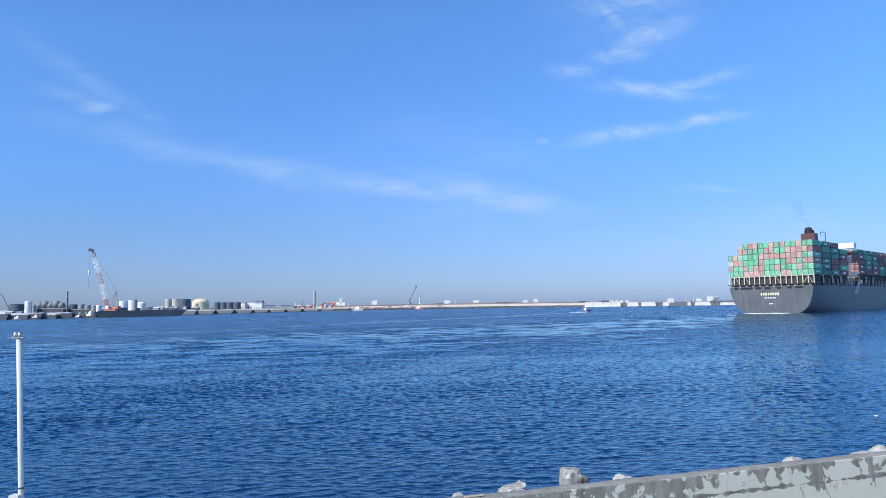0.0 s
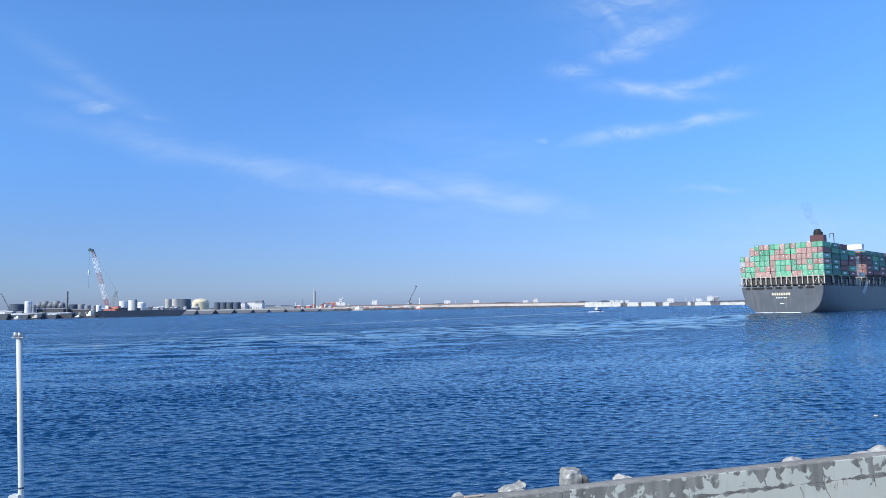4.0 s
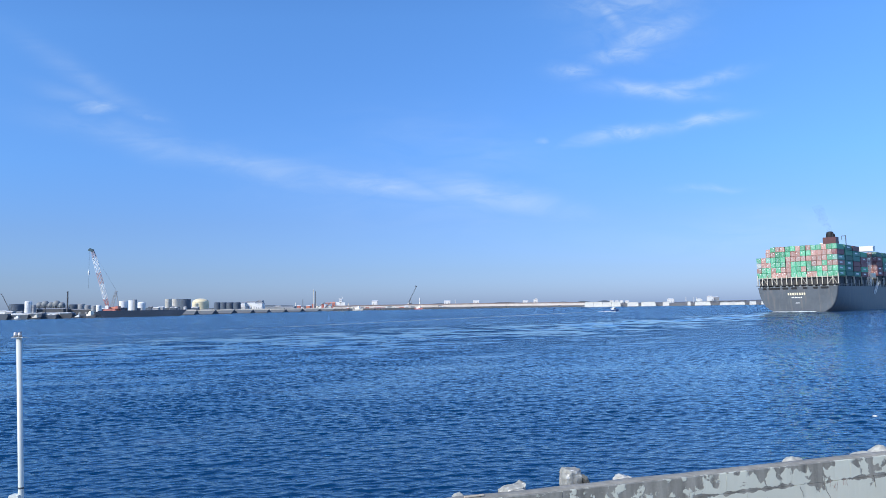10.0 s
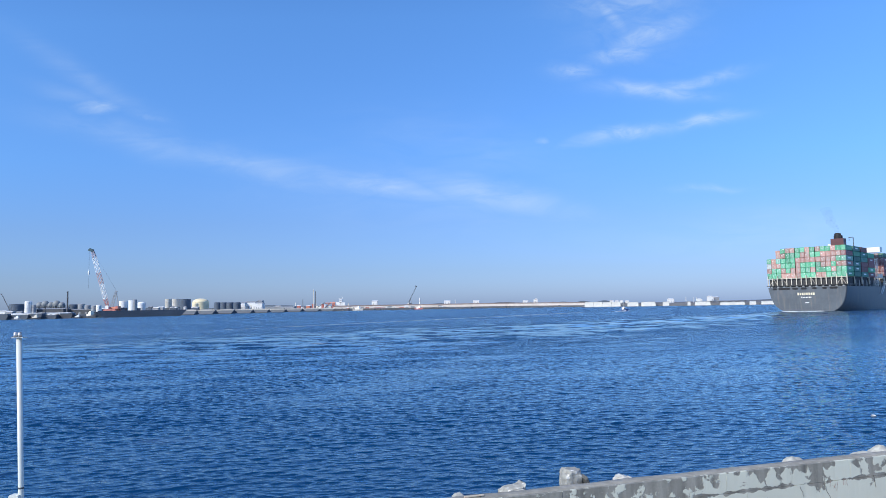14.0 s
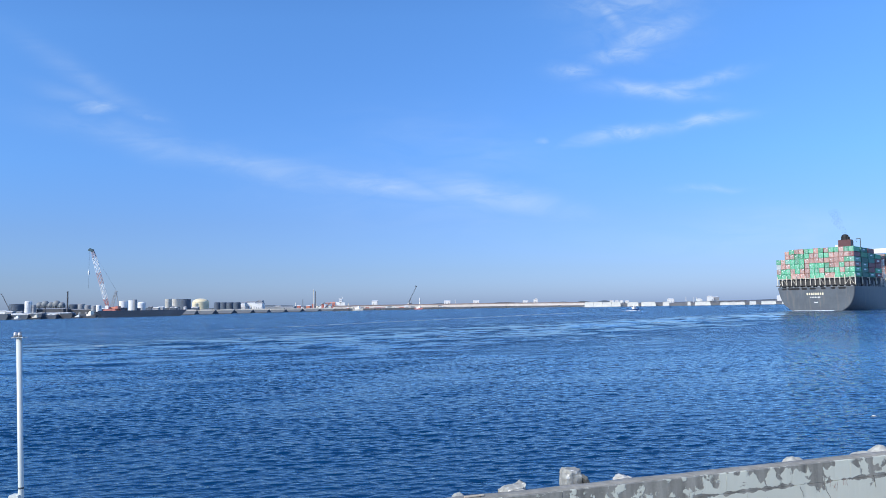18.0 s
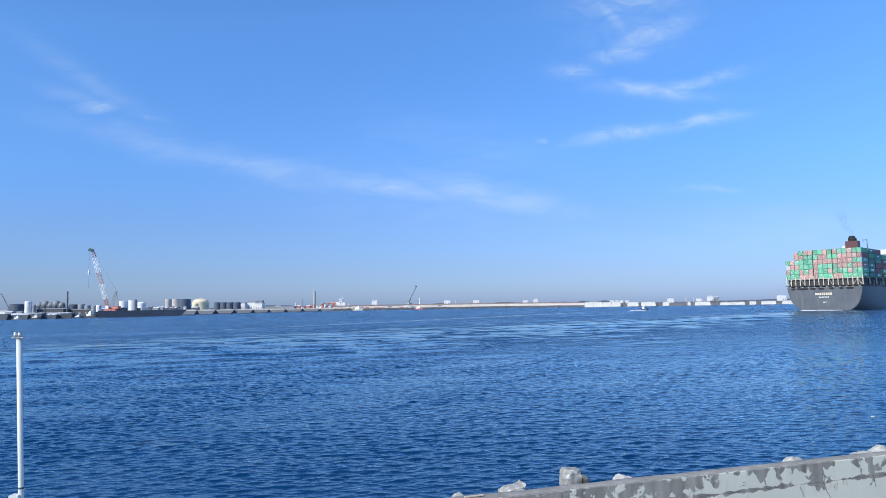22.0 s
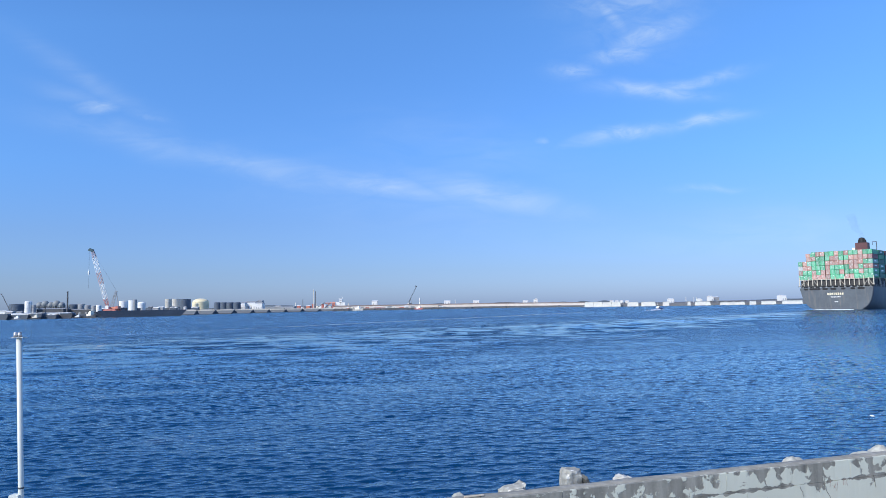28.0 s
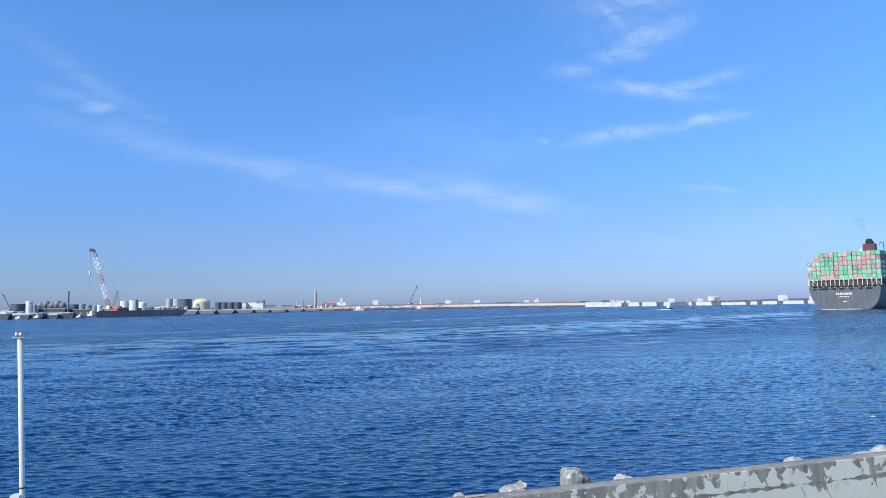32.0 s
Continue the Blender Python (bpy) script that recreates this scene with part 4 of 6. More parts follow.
TANKS = (  # centre, distance, radius, top, material, dome, label
    (-607.51, 1010, 10.48, 15.83, M_TANKD, 0.03, "dark blue-grey storage tank"),
    (-585.78, 1000, 4.59, 19.37, M_TANKW, 0.08, "white steel storage tank with a low roof"),
    (-583.60, 1010, 2.62, 14.57, M_TANKG, 0.08, "weathered grey storage tank"),
    (-527.14, 1010, 6.45, 13.49, M_TANKD, 0.1, "dark blue-grey storage tank"),
    (-521.00, 1020, 4.88, 14.19, M_TANKG, 0.12, "weathered grey storage tank"),
    (-517.09, 1030, 4.11, 12.50, M_TANKG, 0.12, "weathered grey storage tank"),
    (-492.88, 1000, 3.59, 11.23, M_TANKG, 0.12, "weathered grey storage tank"),
    (-491.38, 1010, 3.63, 12.00, M_TANKW, 0.12, "white steel storage tank with a low roof"),
    (-496.44, 1100, 6.80, 18.68, M_TANKW, 0.05, "white steel storage tank with a low roof"),
    (-478.48, 1090, 5.87, 19.57, M_TANKW, 0.02, "white steel storage tank with a low roof"),
    (-470.44, 1080, 3.02, 20.63, M_TANKG, 0.02, "weathered grey storage tank"),
    (-477.17, 1120, 5.81, 15.32, M_TANKW, 0.2, "white steel storage tank with a low roof"),
    (-501.09, 1290, 5.92, 24.06, M_TANKL, 0.02, "beige storage tank with a flat roof"),
    (-491.01, 1300, 7.00, 23.96, M_TANKL, 0.02, "beige storage tank with a flat roof"),
    (-478.37, 1310, 10.46, 23.29, M_TANKD, 0.02, "dark blue-grey storage tank"),
    (-462.90, 1350, 15.08, 18.2, M_TANKY, 0.22, "cream domed gas tank beside grey storage tanks"),
    (-462.59, 1320, 5.79, 13.64, M_TANKY, 0.25, "small cream domed tank before a larger one"),
    (-459.39, 1440, 6.90, 17.24, M_TANKD, 0.08, "dark blue-grey storage tank"),
    (-446.78, 1440, 6.90, 17.00, M_TANKD, 0.08, "dark blue-grey storage tank"),
    (-433.61, 1440, 7.47, 16.75, M_TANKD, 0.08, "dark blue-grey storage tank"),
    (-419.86, 1440, 7.47, 16.48, M_TANKD, 0.08, "dark blue-grey storage tank"),
)
# set back by turns, so that the tanks stand clear of one another's shadows
SET_BACK = (40, -20, -30, 40, 10, -20, 0, -20, 40, 0, -40, 60, 10, -40, -80, 0, -50, 50, 15, -20, -55)
for (x, y, r, h, mat, dome, label), back in zip(TANKS, SET_BACK):
    k = (y + back) / y
    tank(x * k, y + back, r * k, 2.285 + (h - 2.285) * k, mat, label, dome)


def ball_tank(x, y, r, z):
    t = thing("spherical_tank", pose(x, y, 4.4), "grey spherical gas tank on steel legs", "tank", "storage tanks on the far shore")
    bm = bm_new()
    spun(bm, [(r * math.sin(a), z - 4.4 - r * math.cos(a)) for a in [math.pi * i / 12 for i in range(13)]], 20)
    part("shell", bm, M_BALL, t)
    for k in range(8):
        a = k * math.pi / 4
        bm = bm_new()
        rod(bm, (r * 0.96 * math.cos(a), r * 0.96 * math.sin(a), 0), (r * 0.96 * math.cos(a), r * 0.96 * math.sin(a), z - 4.4), 0.4, n=5)
        part("leg", bm, M_GREY, t)


for x, y, r, z in (
    (-592.45, 1040, 4.98, 18.35),
    (-584.18, 1040, 5.40, 19.84),
    (-575.90, 1040, 4.98, 18.03),
    (-567.63, 1040, 5.81, 19.52),
    (-560.18, 1040, 4.98, 17.73),
):
    ball_tank(x, y, r, z)


def shed(x, y, w, d, h, mat, label, base=4.4, roof=M_GREY, name="warehouse", category="building", doors=3):
    """A low industrial building: walls, shallow gable roof, doors and windows towards the water."""
    t = thing(name, pose(x, y, base), label, category, "buildings on the far shore")
    bm = bm_new()
    box(bm, (0, d / 2, h / 2), (w, d, h))
    wall = part("wall", bm, mat, t)
    bm = bm_new()
    v = [bm.verts.new(p) for p in ((-w / 2 - 0.4, -0.4, h), (w / 2 + 0.4, -0.4, h), (w / 2 + 0.4, d + 0.4, h), (-w / 2 - 0.4, d + 0.4, h), (-w / 2 - 0.4, d / 2, h * 1.12 + 0.4), (w / 2 + 0.4, d / 2, h * 1.12 + 0.4))]
    for q in ((0, 1, 5, 4), (2, 3, 4, 5), (1, 2, 5), (3, 0, 4), (3, 2, 1, 0)):
        bm.faces.new([v[i] for i in q])
    part("roof", bm, roof, t)
    for k in range(doors):
        bm = bm_new()
        box(bm, (w * ((k + 0.5) / doors - 0.5), -0.05, h * 0.25), (w / doors * 0.28, 0.14, h * 0.5))
        part("door", bm, M_TANKG, wall)
    return t


for spec in (
    (-522.80, 890, 40.00, 20, 2.60, M_WHITE, "long low white-roofed warehouse behind the quay", 4.4, M_WHITE, "warehouse", "building", 6),
    (-487.00, 895, 26.00, 20, 2.30, M_WHITE, "long low white-roofed warehouse behind the quay", 4.4, M_WHITE, "warehouse", "building", 3),
    (-546.62, 985, 36.95, 20, 7.97, M_QUAY, "grey industrial building below spherical tanks", 4.4, M_GREY, "warehouse", "building", 3),
    (-504.42, 1000, 44.69, 20, 6.30, M_QUAY, "grey industrial building behind the quay", 4.4, M_GREY, "warehouse", "building", 5),
    (-506.19, 1250, 29.93, 20, 7.40, M_CONC, "low grey warehouse behind the quay", 4.4, M_WHITE, "warehouse", "building", 3),
    (-457.25, 1240, 44.53, 20, 6.99, M_CONC, "low grey warehouse behind the quay", 4.4, M_WHITE, "warehouse", "building", 4),
    (-408.40, 1440, 8.04, 20, 15.12, M_WHITE, "tall white plant building behind the barges", 4.4, M_GREY, "warehouse", "building", 3),
    (-396.24, 1450, 21.99, 20, 16.65, M_WHITE, "white plant building with dark openings", 4.4, M_GREY, "warehouse", "building", 4),
    (-375.74, 1440, 13.79, 20, 14.49, M_WHITE, "white plant building with dark openings", 4.4, M_GREY, "warehouse", "building", 3),
    (-379.80, 1460, 9.32, 20, 18.70, M_CONC, "grey plant building behind white sheds", 4.4, M_GREY, "warehouse", "building", 3),
    (-353.08, 1520, 63.08, 20, 6.50, M_CONC, "low grey warehouse behind the barges", 4.4, M_GREY, "warehouse", "building", 4),
    (-365.47, 1560, 11.21, 20, 9.14, M_CREAM, "low pale building on the quay", 4.4, M_GREY, "warehouse", "building", 3),
    (-322.00, 1572, 7.50, 10, 8.60, M_RED, "red works cabin behind the moored barges", 4.4, M_WHITE, "site_cabin", "building", 1),
    (-313.00, 1566, 6.00, 10, 5.60, M_WHITE, "white works cabin behind the moored barges", 4.4, M_GREY, "site_cabin", "building", 1),
    (-301.00, 1572, 9.00, 10, 7.40, M_ORANGE, "orange works cabin behind the moored barges", 4.4, M_WHITE, "site_cabin", "building", 2),
    (-172.15, 1760, 14.05, 20, 10.71, M_WHITE, "white cabin on stilts above the fill", 10.6, M_WHITE, "warehouse", "building", 2),
    (8.43, 1900, 16.68, 20, 8.57, M_WHITE, "white block building far behind the seawall", 10.6, M_WHITE, "warehouse", "building", 2),
    (86.29, 1900, 15.16, 20, 7.68, M_WHITE, "white block building far behind the seawall", 10.6, M_WHITE, "warehouse", "building", 2),
    (219.33, 1900, 12.13, 20, 5.59, M_WHITE, "low white building far behind the seawall", 10.6, M_WHITE, "warehouse", "building", 2),
    (246.54, 1900, 9.10, 20, 8.23, M_WHITE, "white lookout building under a tall mast", 10.6, M_WHITE, "warehouse", "building", 2),
    (450.64, 1900, 6.07, 20, 7.73, M_WHITE, "small white building behind the breakwater", 4.2, M_WHITE, "warehouse", "building", 1),
    (465.01, 1900, 4.55, 20, 7.45, M_WHITE, "small white building behind the breakwater", 4.2, M_WHITE, "warehouse", "building", 1),
    (477.10, 1900, 4.55, 20, 7.22, M_WHITE, "small white building behind the breakwater", 4.2, M_WHITE, "warehouse", "building", 1),
    (492.22, 1900, 4.55, 20, 6.93, M_WHITE, "small white building behind the breakwater", 4.2, M_WHITE, "warehouse", "building", 1),
    (481.69, 1500, 8.38, 20, 7.75, M_WHITE, "white building behind the breakwater", 4.0, M_WHITE, "warehouse", "building", 2),
    (506.95, 1400, 4.47, 20, 6.20, M_WHITE, "small white building behind the breakwater", 4.0, M_WHITE, "warehouse", "building", 1),
    (509.79, 1350, 5.39, 20, 10.49, M_WHITE, "tall white building with an overhanging top", 4.0, M_WHITE, "warehouse", "building", 1),
    (521.14, 1360, 11.94, 20, 8.79, M_TANKG, "grey building behind the breakwater", 4.0, M_WHITE, "warehouse", "building", 2),
    (462.18, 1150, 53.23, 20, 2.16, M_MOLE, "low grey warehouse on the breakwater", 3.8, M_GREY, "warehouse", "building", 4),
    (622.80, 1300, 8.30, 20, 9.23, M_WHITE, "white building behind the breakwater", 4.0, M_WHITE, "warehouse", "building", 2),
    (681.76, 1300, 10.38, 20, 6.55, M_WHITE, "white building behind the breakwater", 4.0, M_WHITE, "warehouse", "building", 2),
    (-504.00, 1006, 5.11, 8, 5.75, M_QUAY, "small cargo shed among stores on the far quay", 4.4, M_WHITE, "cargo_shed", "building", 1),
    (-546.43, 1021, 5.85, 8, 6.09, M_TANKG, "small cargo shed among stores on the far quay", 4.4, M_DARK, "cargo_shed", "building", 1),
    (-475.31, 1095, 8.35, 8, 6.37, M_TANKD, "small cargo shed among stores on the far quay", 4.4, M_DARK, "cargo_shed", "building", 1),
    (-514.46, 1003, 3.61, 8, 5.96, M_TANKG, "small cargo shed among stores on the far quay", 4.4, M_DARK, "cargo_shed", "building", 1),
    (-627.02, 1027, 7.54, 8, 4.20, M_WHITE, "small cargo shed among stores on the far quay", 4.4, M_GREY, "cargo_shed", "building", 1),
    (-588.45, 1027, 4.11, 8, 5.16, M_WHITE, "small cargo shed among stores on the far quay", 4.4, M_GREY, "cargo_shed", "building", 1),
    (-449.09, 1192, 6.25, 8, 7.54, M_CONC, "small cargo shed among stores on the far quay", 4.4, M_DARK, "cargo_shed", "building", 1),
    (-447.63, 1172, 10.21, 8, 7.14, M_TANKD, "small cargo shed among stores on the far quay", 4.4, M_WHITE, "cargo_shed", "building", 1),
    (-640.57, 1029, 5.60, 8, 6.04, M_TANKG, "small cargo shed among stores on the far quay", 4.4, M_WHITE, "cargo_shed", "building", 1),
    (-612.74, 1030, 6.75, 8, 3.91, M_DARK, "small cargo shed among stores on the far quay", 4.4, M_WHITE, "cargo_shed", "building", 1),
    (-449.18, 1173, 3.93, 8, 8.49, M_TANKG, "small cargo shed among stores on the far quay", 4.4, M_GREY, "cargo_shed", "building", 1),
    (-491.07, 1021, 3.90, 8, 7.00, M_QUAY, "small cargo shed among stores on the far quay", 4.4, M_WHITE, "cargo_shed", "building", 1),
    (-483.47, 1109, 3.81, 8, 6.42, M_WHITE, "small cargo shed among stores on the far quay", 4.4, M_WHITE, "cargo_shed", "building", 1),
    (-569.38, 1029, 7.51, 8, 5.91, M_DARK, "small cargo shed among stores on the far quay", 4.4, M_DARK, "cargo_shed", "building", 1),
    (-429.15, 1221, 11.68, 8, 7.42, M_TANKD, "small cargo shed among stores on the far quay", 4.4, M_WHITE, "cargo_shed", "building", 1),
    (-598.54, 1025, 6.17, 8, 5.29, M_QUAY, "small cargo shed among stores on the far quay", 4.4, M_DARK, "cargo_shed", "building", 1),
    (-484.75, 1044, 8.31, 8, 5.70, M_WHITE, "small cargo shed among stores on the far quay", 4.4, M_DARK, "cargo_shed", "building", 1),
    (-532.79, 1008, 3.93, 8, 3.53, M_TANKG, "small cargo shed among stores on the far quay", 4.4, M_DARK, "cargo_shed", "building", 1),
    (-630.06, 1012, 8.23, 8, 6.26, M_WHITE, "small cargo shed among stores on the far quay", 4.4, M_WHITE, "cargo_shed", "building", 1),
    (-584.09, 1028, 4.45, 8, 6.11, M_QUAY, "small cargo shed among stores on the far quay", 4.4, M_GREY, "cargo_shed", "building", 1),
    (-600.39, 1002, 8.04, 8, 5.16, M_TANKG, "small cargo shed among stores on the far quay", 4.4, M_GREY, "cargo_shed", "building", 1),
    (-494.70, 1009, 7.56, 8, 6.43, M_WHITE, "small cargo shed among stores on the far quay", 4.4, M_GREY, "cargo_shed", "building", 1),
    (-491.82, 1091, 3.36, 8, 7.32, M_DARK, "small cargo shed among stores on the far quay", 4.4, M_DARK, "cargo_shed", "building", 1),
    (-529.55, 1007, 7.24, 8, 4.32, M_DARK, "small cargo shed among stores on the far quay", 4.4, M_WHITE, "cargo_shed", "building", 1),
    (-617.35, 1007, 9.47, 8, 5.50, M_CONC, "small cargo shed among stores on the far quay", 4.4, M_WHITE, "cargo_shed", "building", 1),
    (-485.66, 1050, 2.60, 8, 6.99, M_TANKD, "small cargo shed among stores on the far quay", 4.4, M_GREY, "cargo_shed", "building", 1),
    (-486.12, 1062, 9.92, 8, 7.46, M_TANKD, "small cargo shed among stores on the far quay", 4.4, M_DARK, "cargo_shed", "building", 1),
    (-563.95, 1025, 9.54, 8, 4.72, M_QUAY, "small cargo shed among stores on the far quay", 4.4, M_WHITE, "cargo_shed", "building", 1),
    (-625.42, 1024, 5.77, 8, 4.74, M_TANKD, "small cargo shed among stores on the far quay", 4.4, M_DARK, "cargo_shed", "building", 1),
    (-458.43, 1193, 4.31, 8, 9.34, M_TANKG, "small cargo shed among stores on the far quay", 4.4, M_DARK, "cargo_shed", "building", 1),
    (-494.75, 1003, 3.12, 8, 5.51, M_CONC, "small cargo shed among stores on the far quay", 4.4, M_WHITE, "cargo_shed", "building", 1),
    (-462.62, 1138, 9.43, 8, 7.36, M_CONC, "small cargo shed among stores on the far quay", 4.4, M_WHITE, "cargo_shed", "building", 1),
    (-584.11, 1020, 5.91, 8, 4.73, M_TANKD, "small cargo shed among stores on the far quay", 4.4, M_WHITE, "cargo_shed", "building", 1),
    (-586.70, 1010, 5.92, 8, 4.78, M_QUAY, "small cargo shed among stores on the far quay", 4.4, M_WHITE, "cargo_shed", "building", 1),
    (-491.40, 1051, 6.93, 8, 6.68, M_TANKG, "small cargo shed among stores on the far quay", 4.4, M_DARK, "cargo_shed", "building", 1),
    (-488.60, 1021, 9.11, 8, 5.59, M_TANKG, "small cargo shed among stores on the far quay", 4.4, M_DARK, "cargo_shed", "building", 1),
    (-441.82, 1208, 3.45, 8, 7.94, M_WHITE, "small cargo shed among stores on the far quay", 4.4, M_WHITE, "cargo_shed", "building", 1),
    (-480.91, 1105, 6.25, 8, 5.86, M_QUAY, "small cargo shed among stores on the far quay", 4.4, M_WHITE, "cargo_shed", "building", 1),
    (-481.41, 1088, 2.83, 8, 5.87, M_CONC, "small cargo shed among stores on the far quay", 4.4, M_GREY, "cargo_shed", "building", 1),
    (-464.80, 1162, 8.87, 8, 8.40, M_CONC, "small cargo shed among stores on the far quay", 4.4, M_WHITE, "cargo_shed", "building", 1),
    (-483.97, 1057, 3.17, 8, 6.35, M_TANKD, "small cargo shed among stores on the far quay", 4.4, M_DARK, "cargo_shed", "building", 1),
    (-623.59, 1021, 3.83, 8, 4.21, M_WHITE, "small cargo shed among stores on the far quay", 4.4, M_WHITE, "cargo_shed", "building", 1),
    (-631.81, 1019, 7.01, 8, 4.79, M_WHITE, "small cargo shed among stores on the far quay", 4.4, M_DARK, "cargo_shed", "building", 1),
    (-475.94, 1148, 5.50, 8, 8.91, M_TANKD, "small cargo shed among stores on the far quay", 4.4, M_GREY, "cargo_shed", "building", 1),
):
    shed(*spec)
for x, w, h, mat, roof in (
    (-90, 9.7, 2.0, M_RED, M_WHITE), (-197, 5.8, 3.7, M_CREAM, M_WHITE), (-10, 4.4, 4.0, M_WHITE, M_GREY), (-7, 6.0, 2.6, M_HAZED_RED, M_GREY),
    (-106, 6.0, 2.8, M_CREAM, M_WHITE), (-164, 6.9, 3.7, M_RED, M_CREAM), (-165, 7.5, 2.1, M_TANKG, M_CREAM), (-208, 5.2, 2.3, M_TANKG, M_WHITE),
    (-80, 7.9, 3.9, M_WHITE, M_WHITE), (-6, 8.6, 2.2, M_WHITE, M_CREAM), (-10, 4.3, 3.5, M_RED, M_WHITE), (-130, 5.7, 2.9, M_HAZED_RED, M_CREAM),
    (-175, 5.4, 3.2, M_TANKG, M_GREY), (-121, 6.1, 3.4, M_WHITE, M_CREAM), (-201, 5.7, 4.1, M_CREAM, M_GREY), (-139, 9.2, 2.1, M_RED, M_WHITE),
    (-146, 6.5, 2.9, M_HAZED_RED, M_WHITE), (-67, 8.5, 4.0, M_TANKG, M_CREAM), (-116, 9.0, 3.4, M_TANKG, M_GREY), (-198, 8.1, 3.5, M_TANKG, M_WHITE),
    (-206, 3.8, 2.2, M_RED, M_WHITE), (-201, 5.7, 2.7, M_TANKG, M_CREAM), (-79, 6.1, 2.3, M_TANKG, M_WHITE), (-109, 5.9, 2.1, M_CREAM, M_CREAM),
    (-20, 7.2, 2.4, M_CREAM, M_GREY), (-183, 5.6, 2.3, M_RED, M_CREAM),
):
    shed(x, 1523 - 0.09 * (x + 240), w, 4, h, mat, "site cabin at the foot of the far seawall", 4.0, roof, "site_cabin", "building", 1)


def barge(x, y, length, h, turn, mat=M_BARGE, depth=14.0, label="grey steel barge with raked ends moored at the quay", cover=True):
    raked = 0.62 if mat is M_BARGE else 0.84
    t = thing("barge", pose(x, y, 0, 0, 0, turn), label, "barge", "barges along the quay")
    bm = bm_new()
    a, b = length / 2, length / 2 * raked
    # half the section along the barge: bottom, bilge, side, deck
    half = ((b, -1.0), (b + (a - b) * 0.22, h * 0.16), (b + (a - b) * 0.52, h * 0.45), (b + (a - b) * 0.84, h * 0.80), (a, h))
    prof = [(x, z) for x, z in half] + [(-x, z) for x, z in half[::-1]]
    lo = [bm.verts.new((p, 0, q)) for p, q in prof]
    hi = [bm.verts.new((p, depth, q)) for p, q in prof]
    for i in range(len(prof)):
        j = (i + 1) % len(prof)
        bm.faces.new((lo[j], lo[i], hi[i], hi[j]))
    bm.faces.new(lo)
    bm.faces.new(hi[::-1])
    bmesh.ops.recalc_face_normals(bm, faces=bm.faces)
    part("hull", bm, mat, t)
    bm = bm_new()
    if mat is M_BARGE:
        box(bm, (0, 0.2, h + 0.25), (length * 0.98, 0.9, 1.3), taper=(1.03, 0.7))
    else:
        box(bm, (0, 0.2, h + 0.35), (length * 0.98, 0.5, 0.7))
    part("bulwark", bm, M_TANKL if mat is M_BARGE else mat, t)
    if mat is M_BARGE:
        # dark band along the foot of the hull
        bm = bm_new()
        box(bm, (0, 0.4, 0.35), (length * 0.66, 1.0, 1.5), taper=(1.1, 1))
        part("boot_top", bm, M_DARK, t, "dark band at the waterline")
    for s in (-1, 1):
        bm = bm_new()
        rod(bm, (s * a * 0.7, 1.5, h), (s * a * 0.7, 1.5, h + 1.6), 0.5, n=6)
        part("bollard", bm, M_DARK, t)
    if cover:
        bm = bm_new()
        box(bm, (a * 0.1, depth * 0.5, h + 0.9), (length * 0.7, depth * 0.6, 1.8))
        part("hatch_cover", bm, M_GREY if mat is M_BARGE else M_TANKD, t)
    return t


for spec in (
    (-530.65, 840, 29.50, 5.10, 0, M_OLDB, 14.0, "weathered dark steel barge moored at the quay"),
    (-508.19, 846, 25.66, 3.92, 0, M_OLDB, 14.0, "weathered dark steel barge moored at the quay"),
    (-492.14, 852, 19.04, 4.88, 0, M_OLDB, 14.0, "weathered dark steel barge moored at the quay"),
    (-477.85, 858, 19.17, 2.82, 0, M_OLDB, 14.0, "weathered dark steel barge moored at the quay"),
    (-464.77, 868, 20.78, 4.49, 0, M_DARK, 14.0, "dark steel barge moored at the quay"),
    (-452.29, 880, 19.67, 3.05, 0, M_OLDB, 14.0, "weathered dark steel barge moored at the quay"),
    (-400.04, 1110, 30.12, 6.76, -3, M_BARGE, 8.0),
    (-387.64, 1156, 34.14, 6.58, -3, M_BARGE, 8.0),
    (-373.19, 1209, 34.74, 6.40, -3, M_BARGE, 8.0),
    (-355.12, 1261, 36.23, 6.19, -3, M_BARGE, 8.0),
    (-337.91, 1311, 33.48, 6.03, -3, M_BARGE, 8.0),
    (-317.75, 1354, 36.74, 5.81, -3, M_BARGE, 8.0),
    (-295.89, 1401, 36.90, 5.60, -3, M_BARGE, 8.0),
    (-270.49, 1447, 39.27, 5.36, -3, M_BARGE, 8.0),
    (-245.99, 1494, 35.77, 5.16, -3, M_BARGE, 8.0),
    (-228.77, 1534, 20.81, 5.09, -3, M_BARGE, 8.0),
    (-394.0, 930, 110.0, 7.65, 33, M_OLDB, 40.0, "long dark flat-topped pontoon carrying a crawler crane", False),
):
    barge(spec[0], spec[1], spec[2] * (0.88 if len(spec) < 8 else 1.0), *spec[3:])


